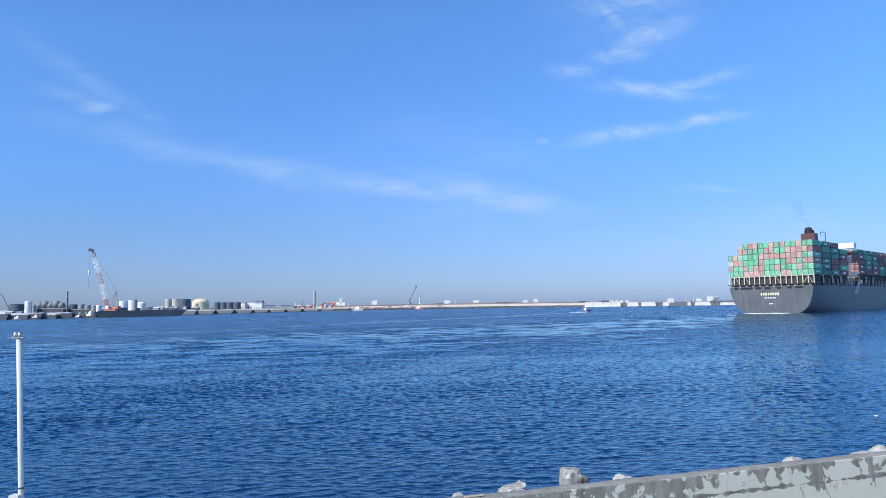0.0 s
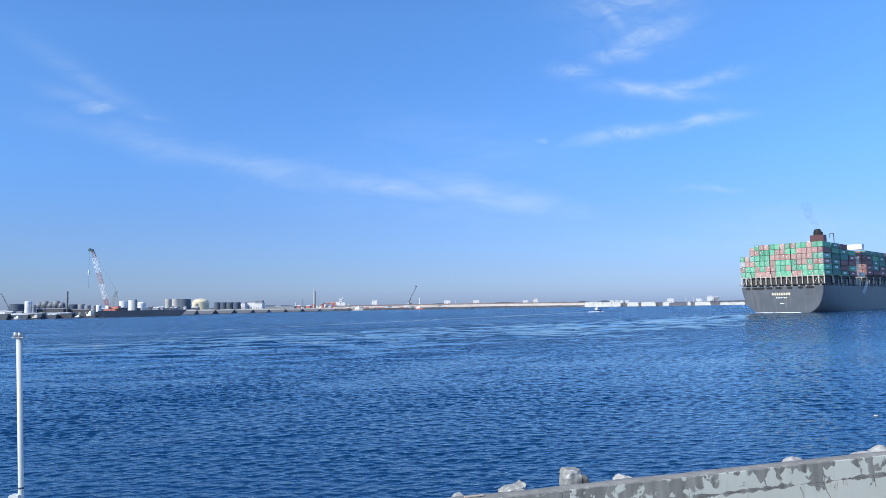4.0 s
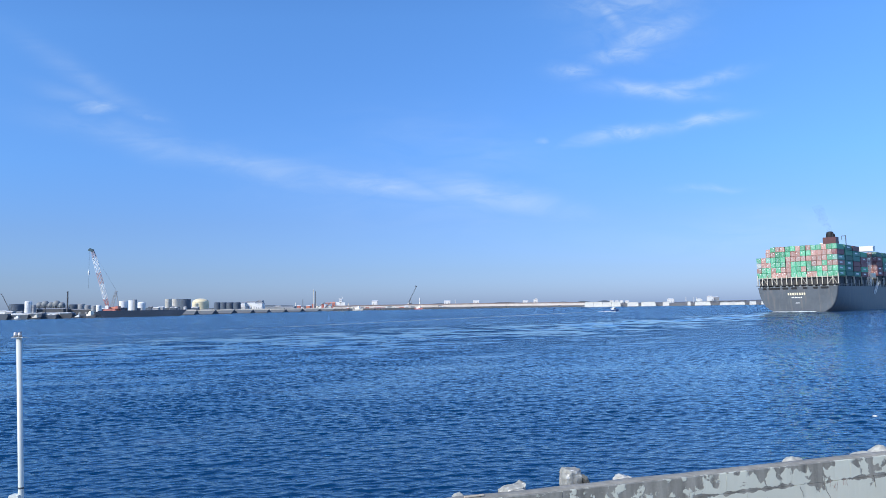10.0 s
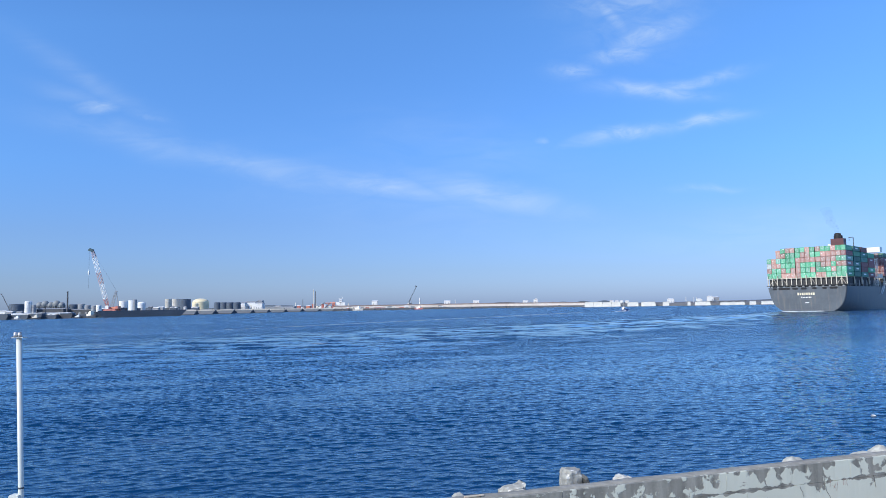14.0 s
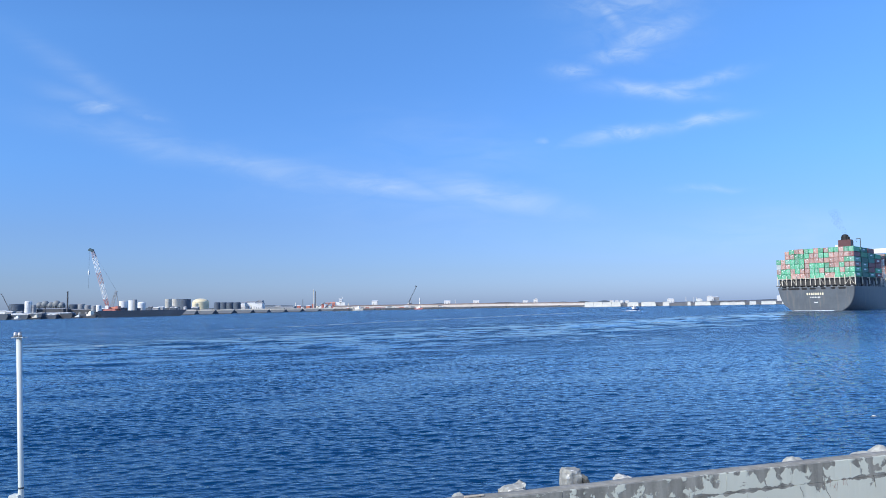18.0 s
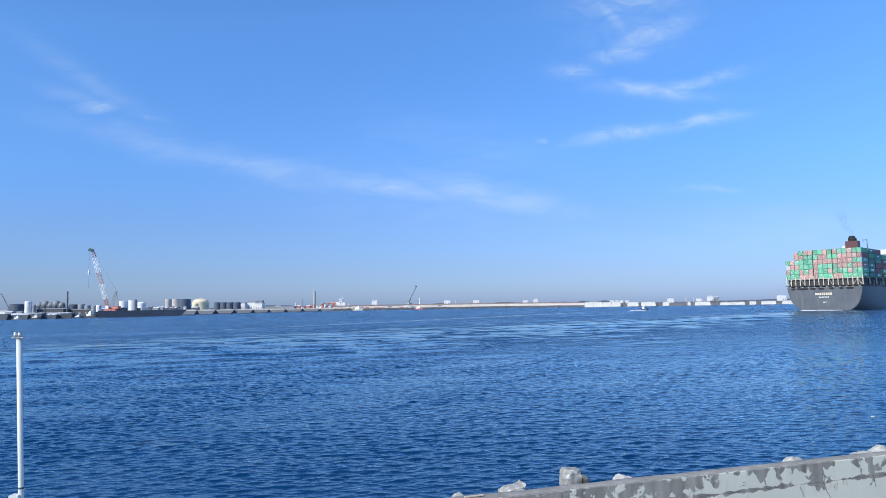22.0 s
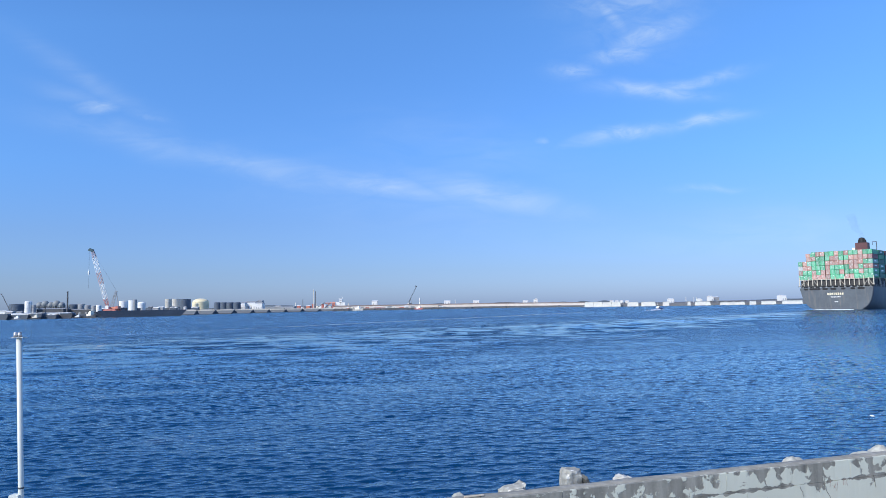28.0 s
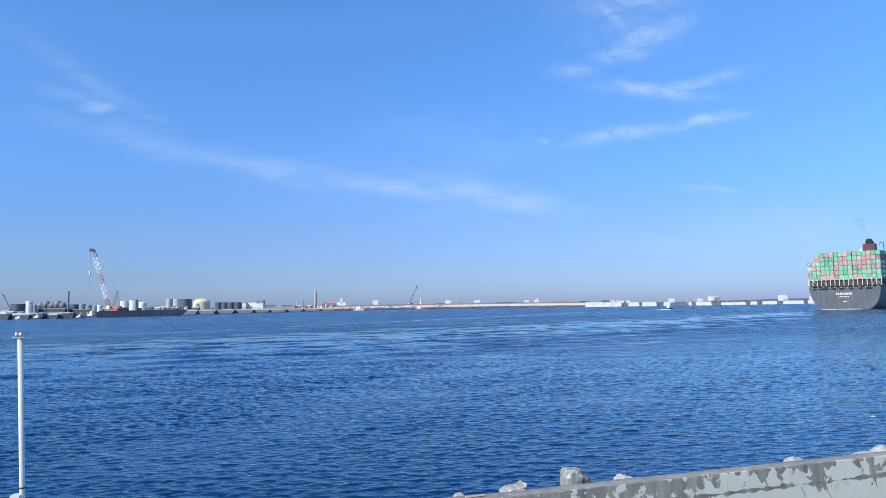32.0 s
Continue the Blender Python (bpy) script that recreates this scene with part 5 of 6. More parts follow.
def crawler_crane(x, y, base, foot, tip, width, label, painted=True, hook=None):
    """A lattice-boom crane: crawler base, cab, boom in painted sections, backstay mast, ropes and hook."""
    t = thing("crawler_crane", pose(x, y, base), label, "crane", "cranes on the far shore")
    f, e = Vector(foot), Vector(tip)
    s = width
    for side in (-1, 1):
        bm = bm_new()
        box(bm, (f.x + 1.2 * s, side * 1.5 * s, 0.3 * s), (3.6 * s, 0.5 * s, 0.6 * s), taper=(0.85, 1))
        part("crawler_track", bm, M_RED if painted else M_DARK, t)
    bm = bm_new()
    box(bm, (f.x + 1.3 * s, 0, 0.95 * s), (2.4 * s, 1.5 * s, 0.55 * s))
    part("upper_body", bm, M_ORANGE if painted else M_DARK, t, "orange machinery house" if painted else "")
    bm = bm_new()
    box(bm, (f.x + 2.75 * s, 0, 1.0 * s), (0.6 * s, 1.9 * s, 0.75 * s))
    part("counterweight", bm, M_RED if painted else M_DARK, t)
    bm = bm_new()
    box(bm, (f.x + 0.3 * s, -1.1 * s, 1.1 * s), (0.9 * s, 0.7 * s, 0.9 * s))
    part("cab", bm, M_WHITE, t)
    cuts = [0, 0.16, 0.42, 0.62, 0.88, 1.0] if painted else [0, 1]
    n = len(cuts) - 1
    for i in range(n):
        bm = bm_new()
        w0 = width * (0.55 if i == 0 else 1.0)
        lattice(bm, f.lerp(e, cuts[i]), f.lerp(e, cuts[i + 1]), w0 * 0.85, width * (0.45 if i == n - 1 else 0.85), 6 if painted else 12, width * (0.062 if painted else 0.075))
        # upper red sections use the red with haze in its colour
        part("boom_section", bm, (M_RED, M_WHITE, M_HAZED_RED, M_WHITE, M_HAZED_RED)[i] if painted else M_DARK, t, ("red boom section", "", "red boom section paled as if by haze", "", "")[i] if painted else "")
    bm = bm_new()
    d = (e - f).normalized()
    box(bm, e + Vector((-0.35 * s, 0, 0.15 * s)), (1.5 * s, 0.8 * s, 0.75 * s), Euler((0, 0.35, 0)).to_matrix(), (0.7, 0.8))
    part("boom_head", bm, M_TEAL if painted else M_DARK, t, "dark teal sheave housing" if painted else "")
    m = f + Vector((2.2 * s, 0, 4.7 * s))
    bm = bm_new()
    lattice(bm, f + Vector((1.0 * s, 0, 0.4 * s)), m, 0.6 * s, 0.4 * s, 4, 0.042 * s)
    part("mast", bm, M_GREY if painted else M_DARK, t)
    bm = bm_new()
    rod(bm, m, e, 0.02 * s, n=3)
    rod(bm, m, f + Vector((2.8 * s, 0, 0.6 * s)), 0.10 * s, n=4)
    part("pendant", bm, M_GREY, t)
    if hook:
        bm = bm_new()
        h0 = e + Vector((-0.9 * s, 0, 0))
        rod(bm, h0, h0 - Vector((0, 0, hook[1])), 0.03 * s, n=3)
        rope = part("hoist_rope", bm, M_DARK, t)
        bm = bm_new()
        z = h0.z - hook[0]
        spun(bm, [(0.06 * s, z - 0.9 * s), (0.26 * s, z - 0.5 * s), (0.30 * s, z + 0.1 * s), (0.08 * s, z + 0.45 * s)], 8, (h0.x, h0.y))
        part("hook_block", bm, M_WHITE, rope, "white hook block")
    return t


crawler_crane(-440.25, 930, 7.65, (0, 0, 4.06), (-21.64, 0, 80.21), 4.82, "tall lattice-boom crawler crane with red and white boom", True, (28.21, 48.99))
crawler_crane(-550.66, 900, 4.40, (0, 0, 7.39), (-10.80, 0, 27.61), 1.22, "small dark lattice-boom crane on the far quay", False, None)
crawler_crane(-89.52, 1760, 10.60, (0, 0, 2.15), (21.76, 0, 45.10), 3.23, "dark lattice-boom crane on the sandy fill", False, None)

def column(name, x, y, base, r, h, mat, label, category):
    t = thing(name, pose(x, y, base), label, category)
    bm = bm_new()
    spun(bm, [(r * 1.3, 0), (r * 1.25, h * 0.05), (r, h * 0.06), (r * 0.75, h)], 12)
    part("shaft", bm, mat, t)
    bm = bm_new()
    spun(bm, [(r * 0.8, h), (r, h + r * 0.2), (r, h + r), (r * 0.7, h + r * 1.2)], 12)
    part("head", bm, mat, t)
    for k in range(1, 4):
        bm = bm_new()
        spun(bm, [(r * 0.9, h * k / 4), (r * 1.12, h * k / 4 + 0.1), (r * 1.12, h * k / 4 + 0.5), (r * 0.9, h * k / 4 + 0.6)], 12)
        part("platform", bm, M_GREY, t)
    return t


for spec in (
    ("chimney", -509.45, 960, 4.4, 1.15, 29.89, M_DARK, "tall dark steel chimney behind the quay", "chimney"),
    ("mast", -494.30, 880, 2.0, 0.56, 11.62, M_DARK, "dark mooring mast on a barge", "mast"),
    ("piling_mast", -283.28, 1545, 3.0, 1.15, 42.74, M_TANKL, "tall grey piling leader", "mast"),
    ("piling_mast", -279.34, 1545, 3.0, 0.92, 38.97, M_DARK, "tall dark piling leader", "mast"),
    ("mast", -322.19, 1540, 4.4, 1.23, 13.82, M_WHITE, "white mast on the quay", "mast"),
    ("mast", -310.23, 1560, 4.4, 0.75, 21.09, M_DARK, "thin dark mast on the quay", "mast"),
    ("mast", -59.77, 1750, 10.6, 1.68, 14.06, M_WHITE, "white light tower on the fill", "tower"),
    ("mast", 249.14, 1920, 4.2, 1.23, 16.60, M_WHITE, "white mast over a lookout building", "mast"),
    ("mast", 30.35, 1900, 4.2, 0.91, 16.07, M_WHITE, "thin white mast far behind the seawall", "mast"),
    ("mast", 442.81, 1300, 3.8, 0.47, 9.26, M_WHITE, "thin white mast behind the breakwater", "mast"),
    ("mast", 457.29, 1300, 3.8, 0.47, 8.98, M_WHITE, "thin white mast behind the breakwater", "mast"),
    ("mast", 462.46, 1300, 3.8, 0.47, 8.89, M_WHITE, "thin white mast behind the breakwater", "mast"),
):
    column(*spec)


def wall_block(x, y, w, h, turn):
    """A whitewashed length of parapet on the breakwater."""
    t = thing("parapet_block", pose(x, y, 0.3, 0, 0, turn), "long whitewashed concrete parapet block on the breakwater", "parapet", "parapet blocks on the breakwater")
    bm = bm_new()
    box(bm, (0, 2, h / 2), (w, 4, h), taper=(0.95, 0.7))
    part("face", bm, M_BLOCK, t)
    bm = bm_new()
    box(bm, (0, 2, h + 0.2), (w * 0.95 + 0.3, 3.4, 0.4))
    part("coping", bm, M_CONC, t)
    for k in range(1, int(w / 26) + 1):
        bm = bm_new()
        box(bm, (w * (k / (int(w / 26) + 1) - 0.5), -0.02, h / 2), (0.25, 0.1, h * 0.96))
        part("joint", bm, M_DARK, t)


for spec in (
    (235.79, 1120, 27.71, 7.56, -6),
    (261.72, 1110, 27.91, 7.01, -6),
    (288.64, 1085, 16.02, 6.37, -6),
    (308.06, 1070, 20.92, 6.35, -6),
    (328.20, 1050, 8.80, 5.85, -6),
    (353.83, 1025, 3.68, 5.63, -6),
    (364.49, 1000, 20.75, 5.28, -6),
    (394.47, 970, 32.52, 3.76, -4),
    (415.72, 955, 7.62, 4.42, -4),
    (432.42, 945, 18.10, 4.41, -4),
    (461.55, 940, 25.51, 4.57, -4),
    (491.09, 935, 23.88, 4.71, -4),
    (526.57, 930, 33.40, 4.35, -4),
):
    wall_block(*spec)


def works_vessel(x, y):
    """A dredger lying at the far quay: orange gantry, white house, tall spuds."""
    t = thing("dredger", pose(x, y, 0), "orange and white dredger lying at the far quay", "ship")
    bm = bm_new()
    box(bm, (0, 10, 2.4), (84, 20, 6.0), taper=(1.06, 1))
    part("hull", bm, M_DARK, t)
    for u, w, h, mat in ((-9, 16, 6, M_CREAM), (3.5, 5, 11, M_RED), (-24, 7, 8, M_WHITE), (13.5, 8, 14, M_WHITE), (20, 6, 21, M_WHITE), (26.5, 6, 13, M_WHITE), (-15, 4, 9, M_WHITE), (-30, 9, 6, M_CREAM), (-41, 5, 11, M_RED), (-20, 5, 10, M_RED), (32, 14, 6, M_CREAM)):
        bm = bm_new()
        box(bm, (u, 10, 5.4 + h / 2), (w, 9, h), taper=(0.85, 0.9))
        part("house", bm, mat, t, "orange deckhouse" if mat is M_ORANGE else "muted red deckhouse" if mat in (M_RED, M_HAZED_RED) else "pale deckhouse")
    for k in (-1, 1):
        bm = bm_new()
        rod(bm, (-16, 4 + k * 3, 5.4), (-2, 10, 19), 1.0, n=5)
        rod(bm, (10, 4 + k * 3, 5.4), (4, 10, 20), 1.0, n=5)
        rod(bm, (-14, 4 + k * 3, 17), (8, 4 + k * 3, 18), 0.9, n=5)
        part("gantry_leg", bm, M_ORANGE, t)
    bm = bm_new()
    rod(bm, (-30, 6, 9), (-15, 6, 19), 0.8, n=5)
    rod(bm, (-30, 6, 9), (-31, 6, 5), 0.8, n=5)
    part("ladder_boom", bm, M_TEAL, t, "dark teal dredging arm")
    for z in (9.5, 13.0, 16.5):
        bm = bm_new()
        box(bm, (20, 5.7, z + 5.4), (4.6, 0.3, 0.9))
        part("window_band", bm, M_GLASS, t)
    bm = bm_new()
    box(bm, (20, 9.4, 26.9), (8.4, 10, 0.5))
    part("bridge_roof", bm, M_WHITE, t)
    bm = bm_new()
    rod(bm, (23, 10, 17), (23, 10, 31), 0.5, n=5)
    part("mast", bm, M_WHITE, t)
    for u in (-34, -22, 11, 26, 37):
        bm = bm_new()
        rod(bm, (u, 8, 5.4), (u, 8, 17), 0.5, 0.3, n=5)
        box(bm, (u, 8, 15), (3.0, 0.4, 0.4))
        part("derrick_post", bm, M_CREAM, t)


def work_boat(x, y, turn, k, hull, house):
    """A small harbour workboat: sheered hull, stepped deckhouse, mast."""
    t = thing("workboat", pose(x, y, 0, 0, 0, turn), "moored harbour workboat with a pale stepped deckhouse", "boat")
    bm = bm_new()
    rows = []
    for u, w, z in ((-9, 2.6, 2.2), (-3, 3.0, 2.0), (4, 2.7, 2.6), (8, 1.4, 3.4), (10, 0.1, 3.9)):
        rows.append([bm.verts.new((u * k, v * k, q * k)) for v, q in ((-w, z), (-w * 0.8, 0), (-w * 0.4, -0.6), (w * 0.4, -0.6), (w * 0.8, 0), (w, z))])
    for p, q in zip(rows, rows[1:]):
        for i in range(6):
            j = (i + 1) % 6
            bm.faces.new((p[i], q[i], q[j], p[j]))
    bm.faces.new(rows[0])
    bmesh.ops.recalc_face_normals(bm, faces=bm.faces)
    part("hull", bm, hull, t)
    for u, w, z, h in ((0, 9, 2.0, 2.4), (1.5, 5, 4.4, 2.0), (2.5, 2.5, 6.4, 1.0)):
        bm = bm_new()
        box(bm, (u * k, 0, (z + h / 2) * k), (w * k, 4 * k, h * k), taper=(0.92, 0.9))
        part("deckhouse", bm, house, t)
    bm = bm_new()
    rod(bm, (2 * k, 0, 7 * k), (2 * k, 0, 10 * k), 0.12 * k, n=5)
    part("mast", bm, house, t)


for spec in (
    (-432.50, 868, -32, 1.12, M_DARK, M_CREAM),
    (-448.20, 868, 8, 0.6, M_DARK, M_WHITE),
    (-482.72, 838, 4, 0.7, M_DARK, M_CREAM),
    (-499.24, 830, -4, 0.6, M_BARGE, M_WHITE),
    (-181.50, 1494, -24, 1.25, M_TANKL, M_WHITE),
    (-53.50, 1485, -24, 0.95, M_RED, M_WHITE),
):
    work_boat(*spec)

works_vessel(-248.17, 1560)


def hill(name, x0, x1, y, h, label):
    """A long low rise with an uneven crest."""
    bm = bm_new()
    n = 60
    rows = []
    for j, (dy, k) in enumerate(((0, 0), (60, 0.7), (140, 1.0), (300, 0.6), (420, 0))):
        row = []
        for i in range(n + 1):
            u = i / n
            z = h * k * min(1, 6 * u, 6 * (1 - u)) * (0.75 + 0.5 * noise.noise((u * 9, j * 0.5, 2.0)))
            row.append(bm.verts.new((x0 + (x1 - x0) * u, y + dy, 3.5 + max(0, z))))
        rows.append(row)
    for a, b in zip(rows, rows[1:]):
        for i in range(n):
            bm.faces.new((a[i], a[i + 1], b[i + 1], b[i])).smooth = True
    return tagged(new(name, mesh_of(name, bm, M_HILL)), label, "hill", kind="structure")


hill("hill", 457.42, 930.86, 3400, 14, "low scrub-covered rise far behind the breakwater")
hill("hill", -571.32, 556.60, 2700, 13, "low scrub-covered rise behind the sandy fill")
hill("hill", -3715.54, -88.70, 4300, 26, "low hazy rise behind the port")
hill("hill", 1758.93, 3811.86, 4300, 8, "low hazy rise behind the breakwater")

# ---- near sea wall ----
WALL_A, WALL_TURN = Vector((-0.087, 8.80, 4.3)), 18.0
WALL = thing("wall_sea", pose(WALL_A.x, WALL_A.y, 0, 0, 0, WALL_TURN), "low concrete sea wall with flaking pale paint", "sea wall", kind="structure")
LAND = 3.15


def sea_wall():
    # core with a slightly uneven top, then the facing pieces proud of it
    bm = bm_new()
    n = 120
    rows = []
    for i in range(n + 1):
        x = -14 + 54 * i / n
        dz = 0.012 * noise.noise((x * 1.3, 0, 0)) + 0.006 * noise.noise((x * 6, 1, 0))
        dy = 0.012 * noise.noise((x * 1.7, 5, 0))
        rows.append([bm.verts.new(p) for p in ((x, 0.03, LAND - 0.3), (x, 0.03 + dy, 4.27 + dz), (x, 0.06 + dy, 4.30 + dz), (x, 0.20 + dy, 4.30 + dz), (x, 0.23, 4.27 + dz), (x, 0.30, 1.5))])
    for a, b in zip(rows, rows[1:]):
        for i in range(5):
            bm.faces.new((a[i], b[i], b[i + 1], a[i + 1]))
    for f in bm.faces:
        f.smooth = True
    part("core", bm, M_CAP, WALL)
    r = random.Random(11)
    for course, (z0, z1, step, shift) in enumerate(((4.012, 4.285, 2.46, 0.35), (3.60, 4.008, 1.23, 0.55), (LAND - 0.1, 3.595, 1.23, 0.2))):
        x = -13.0 + shift
        while x < 38:
            w = step * r.uniform(0.9, 1.1)
            bm = bm_new()
            g = 0.001 + 0.0015 * r.random()
            lean = r.uniform(-0.002, 0.002)
            box(bm, (x + w / 2, 0.012 - lean, (z0 + z1) / 2), (w - g * 2, 0.05, z1 - z0))
            bmesh.ops.bevel(bm, geom=bm.edges[:], offset=0.0015, segments=1, affect="EDGES")
            part("facing_panel", bm, M_FLAKE, WALL)
            x += w


sea_wall()
# cracks, rust-brown scrawls and a lath on the wall
for u0, z0, u1, z1, wide in ((5.44, 3.98, 5.50, 3.80, 0.0045), (5.86, 3.99, 6.00, 3.72, 0.005), (6.82, 4.02, 6.86, 3.84, 0.006)):
    bm = bm_new()
    last = Vector((u0, -0.014, z0))
    for k in range(1, 6):
        q = Vector((u0 + (u1 - u0) * k / 5 + 0.035 * noise.noise((u0 * 9, k * 1.7, 0)), -0.014, z0 + (z1 - z0) * k / 5))
        rod(bm, last, q, wide * (1.1 - 0.15 * k), n=4)
        last = q
    part("crack", bm, M_STONED, WALL, "dark crack in the painted render")
M_SCRAWL = surface("rust_scrawl", (0.36, 0.27, 0.22), 0.9, grain=14.0)
for u0, z0, du, dz in ((5.98, 3.92, 0.02, 0.10), (6.03, 3.95, 0.06, -0.05), (6.05, 3.90, 0.05, 0.07), (6.24, 3.93, 0.0, 0.08), (6.24, 4.01, 0.06, 0.0), (6.30, 4.0, 0.01, -0.08), (6.27, 3.93, 0.0, 0.05), (6.10, 3.86, 0.03, 0.12)):
    bm = bm_new()
    rod(bm, (u0, -0.0135, z0), (u0 + du, -0.0135, z0 + dz), 0.0026, n=4)
    part("scrawl", bm, M_SCRAWL, WALL, "rust-brown painted stroke")
LATH = thing("lath", WALL.matrix_basis @ pose(0.46, 0.08, 4.312, 0, 0, 2), "thin tan wooden lath lying on the sea wall", "lath")
bm = bm_new()
box(bm, (0, 0, 0.008), (0.26, 0.035, 0.016))
bmesh.ops.bevel(bm, geom=bm.edges[:], offset=0.003, segments=1, affect="EDGES")
part("strip", bm, surface("bare_wood", (0.55, 0.47, 0.37), 0.8, grain=16.0), LATH)


def boulder(bm, c, s, seed, lumps=0.28, sub=3, square=0.62, wedge=0.0):
    """A rough block of stone; wedge makes it rise along x."""
    made = bmesh.ops.create_icosphere(bm, subdivisions=sub, radius=1.0)["verts"]
    for v in made:
        p = v.co.copy()
        q = Vector([math.copysign(abs(a) ** square, a) for a in p])
        d = 1 + lumps * noise.noise(p * 1.4 + Vector((seed, 0, 0))) + 0.10 * noise.noise(p * 4 + Vector((0, seed, 0))) + 0.06 * noise.noise(p * 9 + Vector((0, 0, seed)))
        v.co = Vector((q.x * s[0] * d + c[0], q.y * s[1] * d + c[1], q.z * s[2] * d * (1 + wedge * (p.x - 0.6 * abs(wedge) / wedge if wedge else 0)) + c[2]))
    return bm


ROCKS = (  # place, half sizes, squareness, rise along the wall, lean
    (0.86, 9.63, 4.17, 0.15, 0.14, 0.15, M_ROCK, 0.24, 0.55, 0, "pale angular stone showing over the sea wall"),
    (1.69, 9.93, 4.27, 0.125, 0.14, 0.155, M_ROCK, 0.45, 0.0, 0, "squarish grey armour stone with white droppings standing over the sea wall"),
    (1.89, 9.90, 4.21, 0.028, 0.12, 0.15, M_STONED, 0.2, 0, -27, "dark leaning slab beside the armour stone behind the wall"),
    (2.41, 10.14, 4.195, 0.055, 0.10, 0.075, M_WHITESTONE, 0.5, 0.0, 0, "small pale stone on the sea wall"),
    (2.53, 10.22, 4.165, 0.055, 0.10, 0.07, M_WHITESTONE, 0.45, 0.0, 0, "small white stone on the sea wall"),
    (5.23, 10.92, 4.18, 0.21, 0.17, 0.13, M_PALE, 1.25, 0.0, 0, "low rounded pale stone behind the sea wall"),
    (6.82, 11.41, 4.13, 0.28, 0.23, 0.25, M_PALE, 1.3, 0.3, 0, "broad pale stone behind the sea wall"),
    (6.50, 11.34, 4.18, 0.24, 0.19, 0.12, M_PALE, 1.05, 0.5, 0, "broad pale stone behind the sea wall"),
    (0.14, 9.38, 4.16, 0.07, 0.14, 0.10, M_PALE, 0.7, 0.0, 0, "small pale stone behind the sea wall"),
)
for i, (x, y, z, sx, sy, sz, mat, square, wedge, tilt, label) in enumerate(ROCKS):
    bm = bm_new()
    boulder(bm, (0, 0, 0), (sx, sy, sz), 3.7 * i + 1, lumps=0.45 if mat is M_WHITESTONE else 0.16, sub=4, square=square, wedge=wedge)
    for f in bm.faces:
        f.smooth = True
    ob = new("boulder", mesh_of("boulder", bm, mat))
    ob.matrix_basis = pose(x, y, z, 0, tilt, WALL_TURN)
    tagged(ob, label, "boulder", "boulders behind the sea wall")

# revetment below the wall, down to the water
r = random.Random(21)
for i in range(70):
    u, k = r.uniform(-12, 36), r.random()
    d = 0.9 + k * 6.5
    a = radians(WALL_TURN)
    x, y = WALL_A.x + u * math.cos(a) - d * math.sin(a), WALL_A.y + u * math.sin(a) + d * math.cos(a)
    s = r.uniform(0.5, 0.9)
    bm = bm_new()
    boulder(bm, (0, 0, 0), (s, s * 0.85, s * 0.7), 50 + i, sub=2)
    ob = new("boulder", mesh_of("boulder", bm, M_ROCK))
    ob.matrix_basis = pose(x, y, 2.9 - k * 3.0 - s * 0.3, r.uniform(-20, 20), r.uniform(-20, 20), r.uniform(0, 360))
    tagged(ob, "rough grey armour stone on the sloping revetment", "boulder", "boulders behind the sea wall")

# promenade behind the wall and the bank on which the viewer stands
bm = bm_new()
cross = ((0.0, LAND), (-4.5, LAND), (-7.0, 5.0), (-14.0, 5.05), (-90.0, 5.2))
a = radians(WALL_TURN)
rows = []
for u in (-900.0, -60.0, -20.0, 0.0, 20.0, 60.0, 900.0):
    row = []
    for d, z in ((8.5, -1.0), (0.3, 2.4)) + cross:
        row.append(bm.verts.new((WALL_A.x + u * math.cos(a) - d * math.sin(a), WALL_A.y + u * math.sin(a) + d * math.cos(a), z)))
    rows.append(row)
for p, q in zip(rows, rows[1:]):
    for i in range(len(p) - 1):
        bm.faces.new((p[i], q[i], q[i + 1], p[i + 1]))
bmesh.ops.recalc_face_normals(bm, faces=bm.faces)
tagged(new("pavement", mesh_of("pavement", bm, M_PAVE)), "worn concrete promenade and bank behind the sea wall", "pavement", kind="structure")

# ---- white post ----
POST = thing("post", pose(-4.044, 7.0, LAND), "slim white painted metal post by the sea wall", "post")


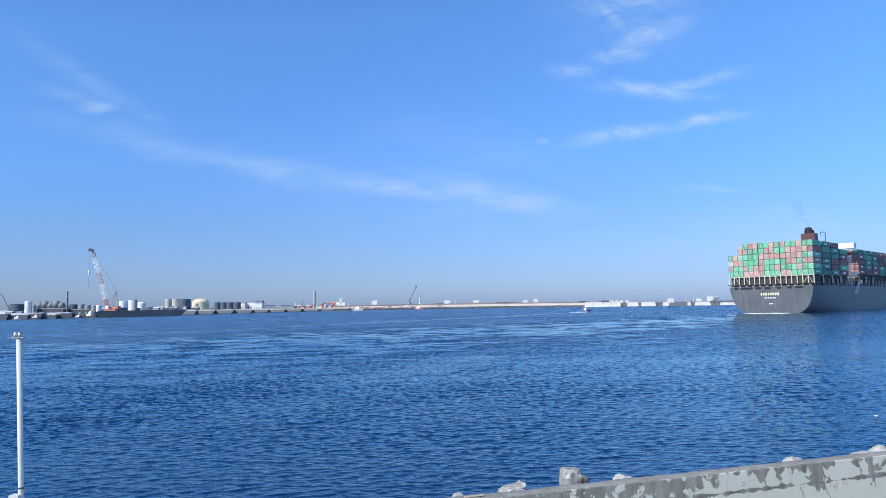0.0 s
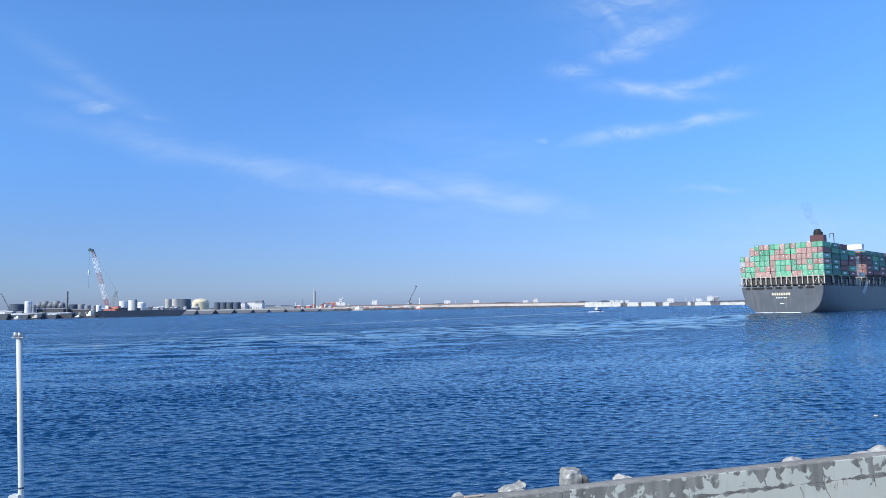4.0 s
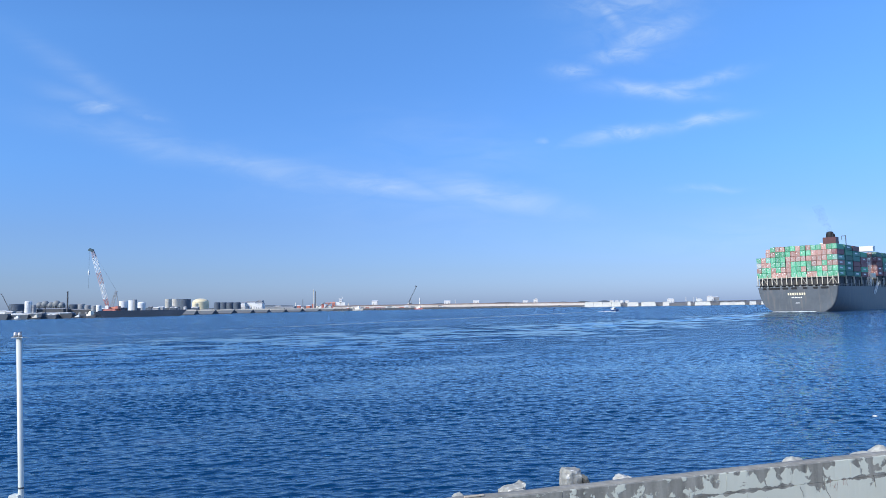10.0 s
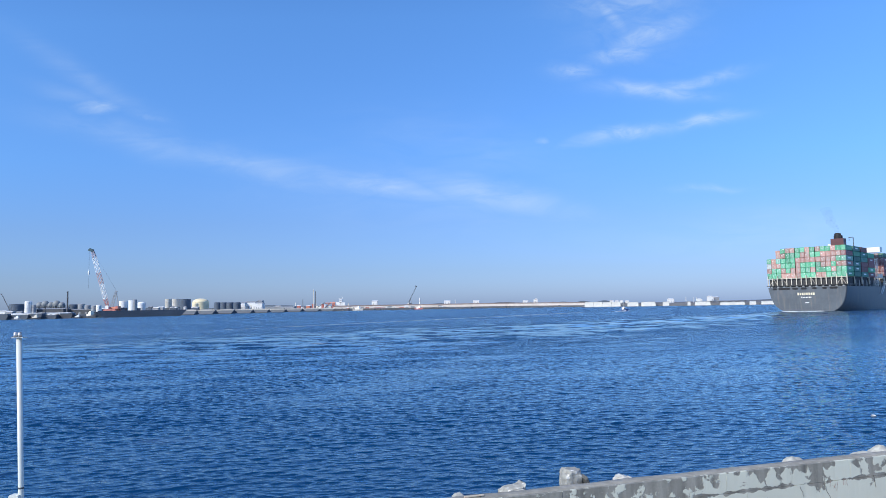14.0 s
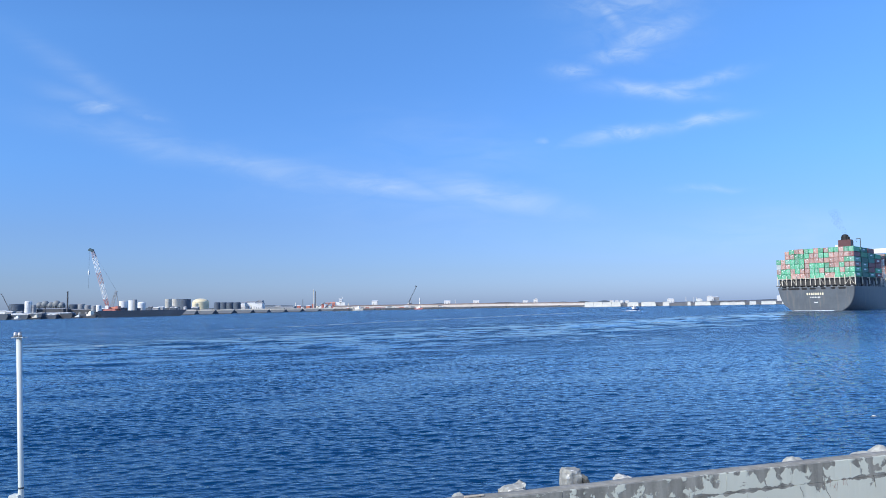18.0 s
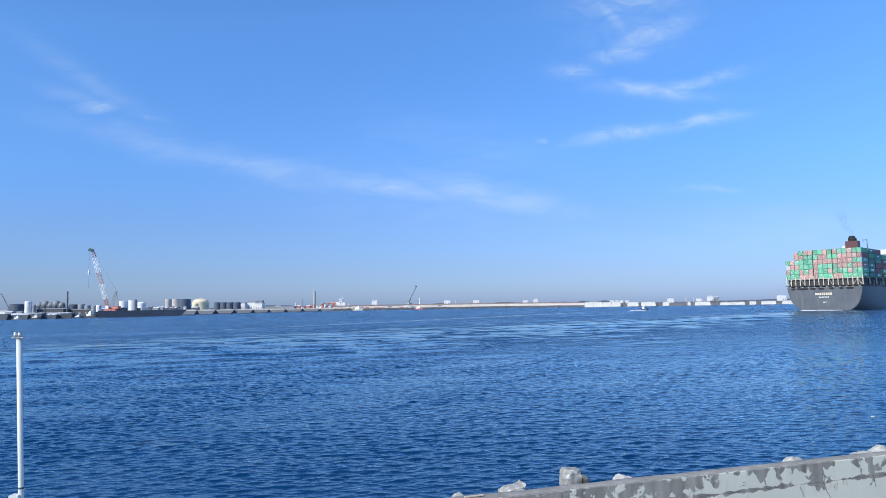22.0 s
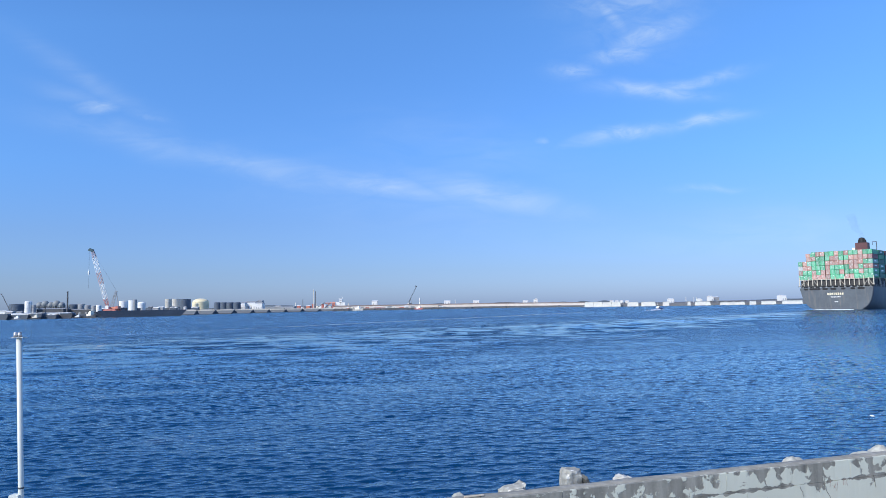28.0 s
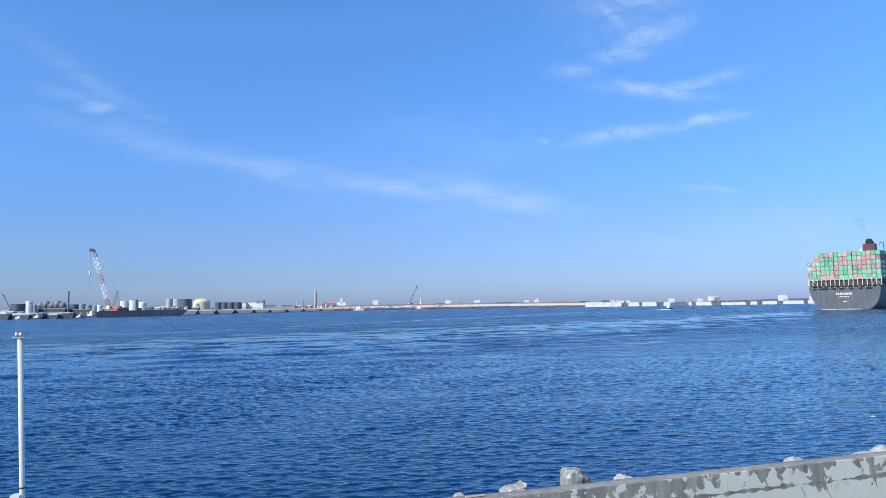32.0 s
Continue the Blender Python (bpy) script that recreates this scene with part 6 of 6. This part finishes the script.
def post():
    top = 6.45 - LAND
    lean = -0.14
    bm = bm_new()
    rod(bm, (0, 0, 0), (lean, 0, top), 0.0250, 0.0243, n=20)
    part("shaft", bm, M_POLE, POST)
    bm = bm_new()
    box(bm, (lean, 0, top + 0.004), (0.118, 0.07, 0.009))
    part("top_plate", bm, M_ZINC, POST, "small metal plate on the top")
    for s in (-1, 1):
        bm = bm_new()
        rod(bm, (lean + s * 0.021, -0.02, top + 0.008), (lean + s * 0.021, -0.02, top + 0.05), 0.020, 0.018, n=12)
        rod(bm, (lean + s * 0.021, -0.02, top + 0.05), (lean + s * 0.019, -0.02, top + 0.058), 0.018, 0.010, n=12)
        part("clip", bm, M_ZINC, POST)
    bm = bm_new()
    z = 5.00 - LAND
    spun(bm, [(0.025, z), (0.028, z + 0.003), (0.028, z + 0.014), (0.025, z + 0.017)], 16, (lean * z / top, 0))
    part("band", bm, M_DARK, POST)
    bm = bm_new()
    zb = 4.95 - LAND
    box(bm, (-0.118, -0.01, zb - 0.11), (0.10, 0.09, 0.22))
    bmesh.ops.bevel(bm, geom=bm.edges[:], offset=0.006, segments=2, affect="EDGES")
    part("switch_box", bm, M_POLE, POST, "white switch box on the post")
    bm = bm_new()
    box(bm, (0, 0, 0.01), (0.2, 0.2, 0.02))
    part("base_plate", bm, M_ZINC, POST)


post()


# ---- what moves ----
def ship_at(t):
    s, h = 3.733 * t - 0.003 * t * t, radians(44.555 + 0.003 * t)
    return pose(158.324 + s * math.sin(h), 343.805 + s * math.cos(h), 0, 0, 0, -(44.555 + 0.006 * t))


def motions():
    walk(SHIP, [(t, ship_at(t)) for t in (0.0, 8.0, 16.0, 24.0, 32.0)])
    boat_rows = []
    for i in range(17):
        t = i * 2.0
        k = t / 32.0
        boat_rows.append((t, pose(102.5 + 78.0 * k, 514.0 + 60.0 * k, 0.1 * math.sin(t * 1.7), 1.2 * math.sin(t * 1.9), 1.5 * math.sin(t * 1.3), -52.4)))
    walk(BOAT, boat_rows)
    walk(FLOAT, [(float(t), pose(24.25 - 0.008 * t, 40.6 + 0.05 * math.sin(t), 0.03 * math.sin(t * 1.9), 8 * math.sin(t * 1.4), 6 * math.sin(t * 1.1), 0)) for t in range(33)])
    # the wave field runs towards the shore with the wind
    walk(WATER, [(0.0, pose(3.0, 17.0, 0)), (16.0, pose(0.0, 0.0, 0)), (32.0, pose(-3.0, -17.0, 0))])


motions()
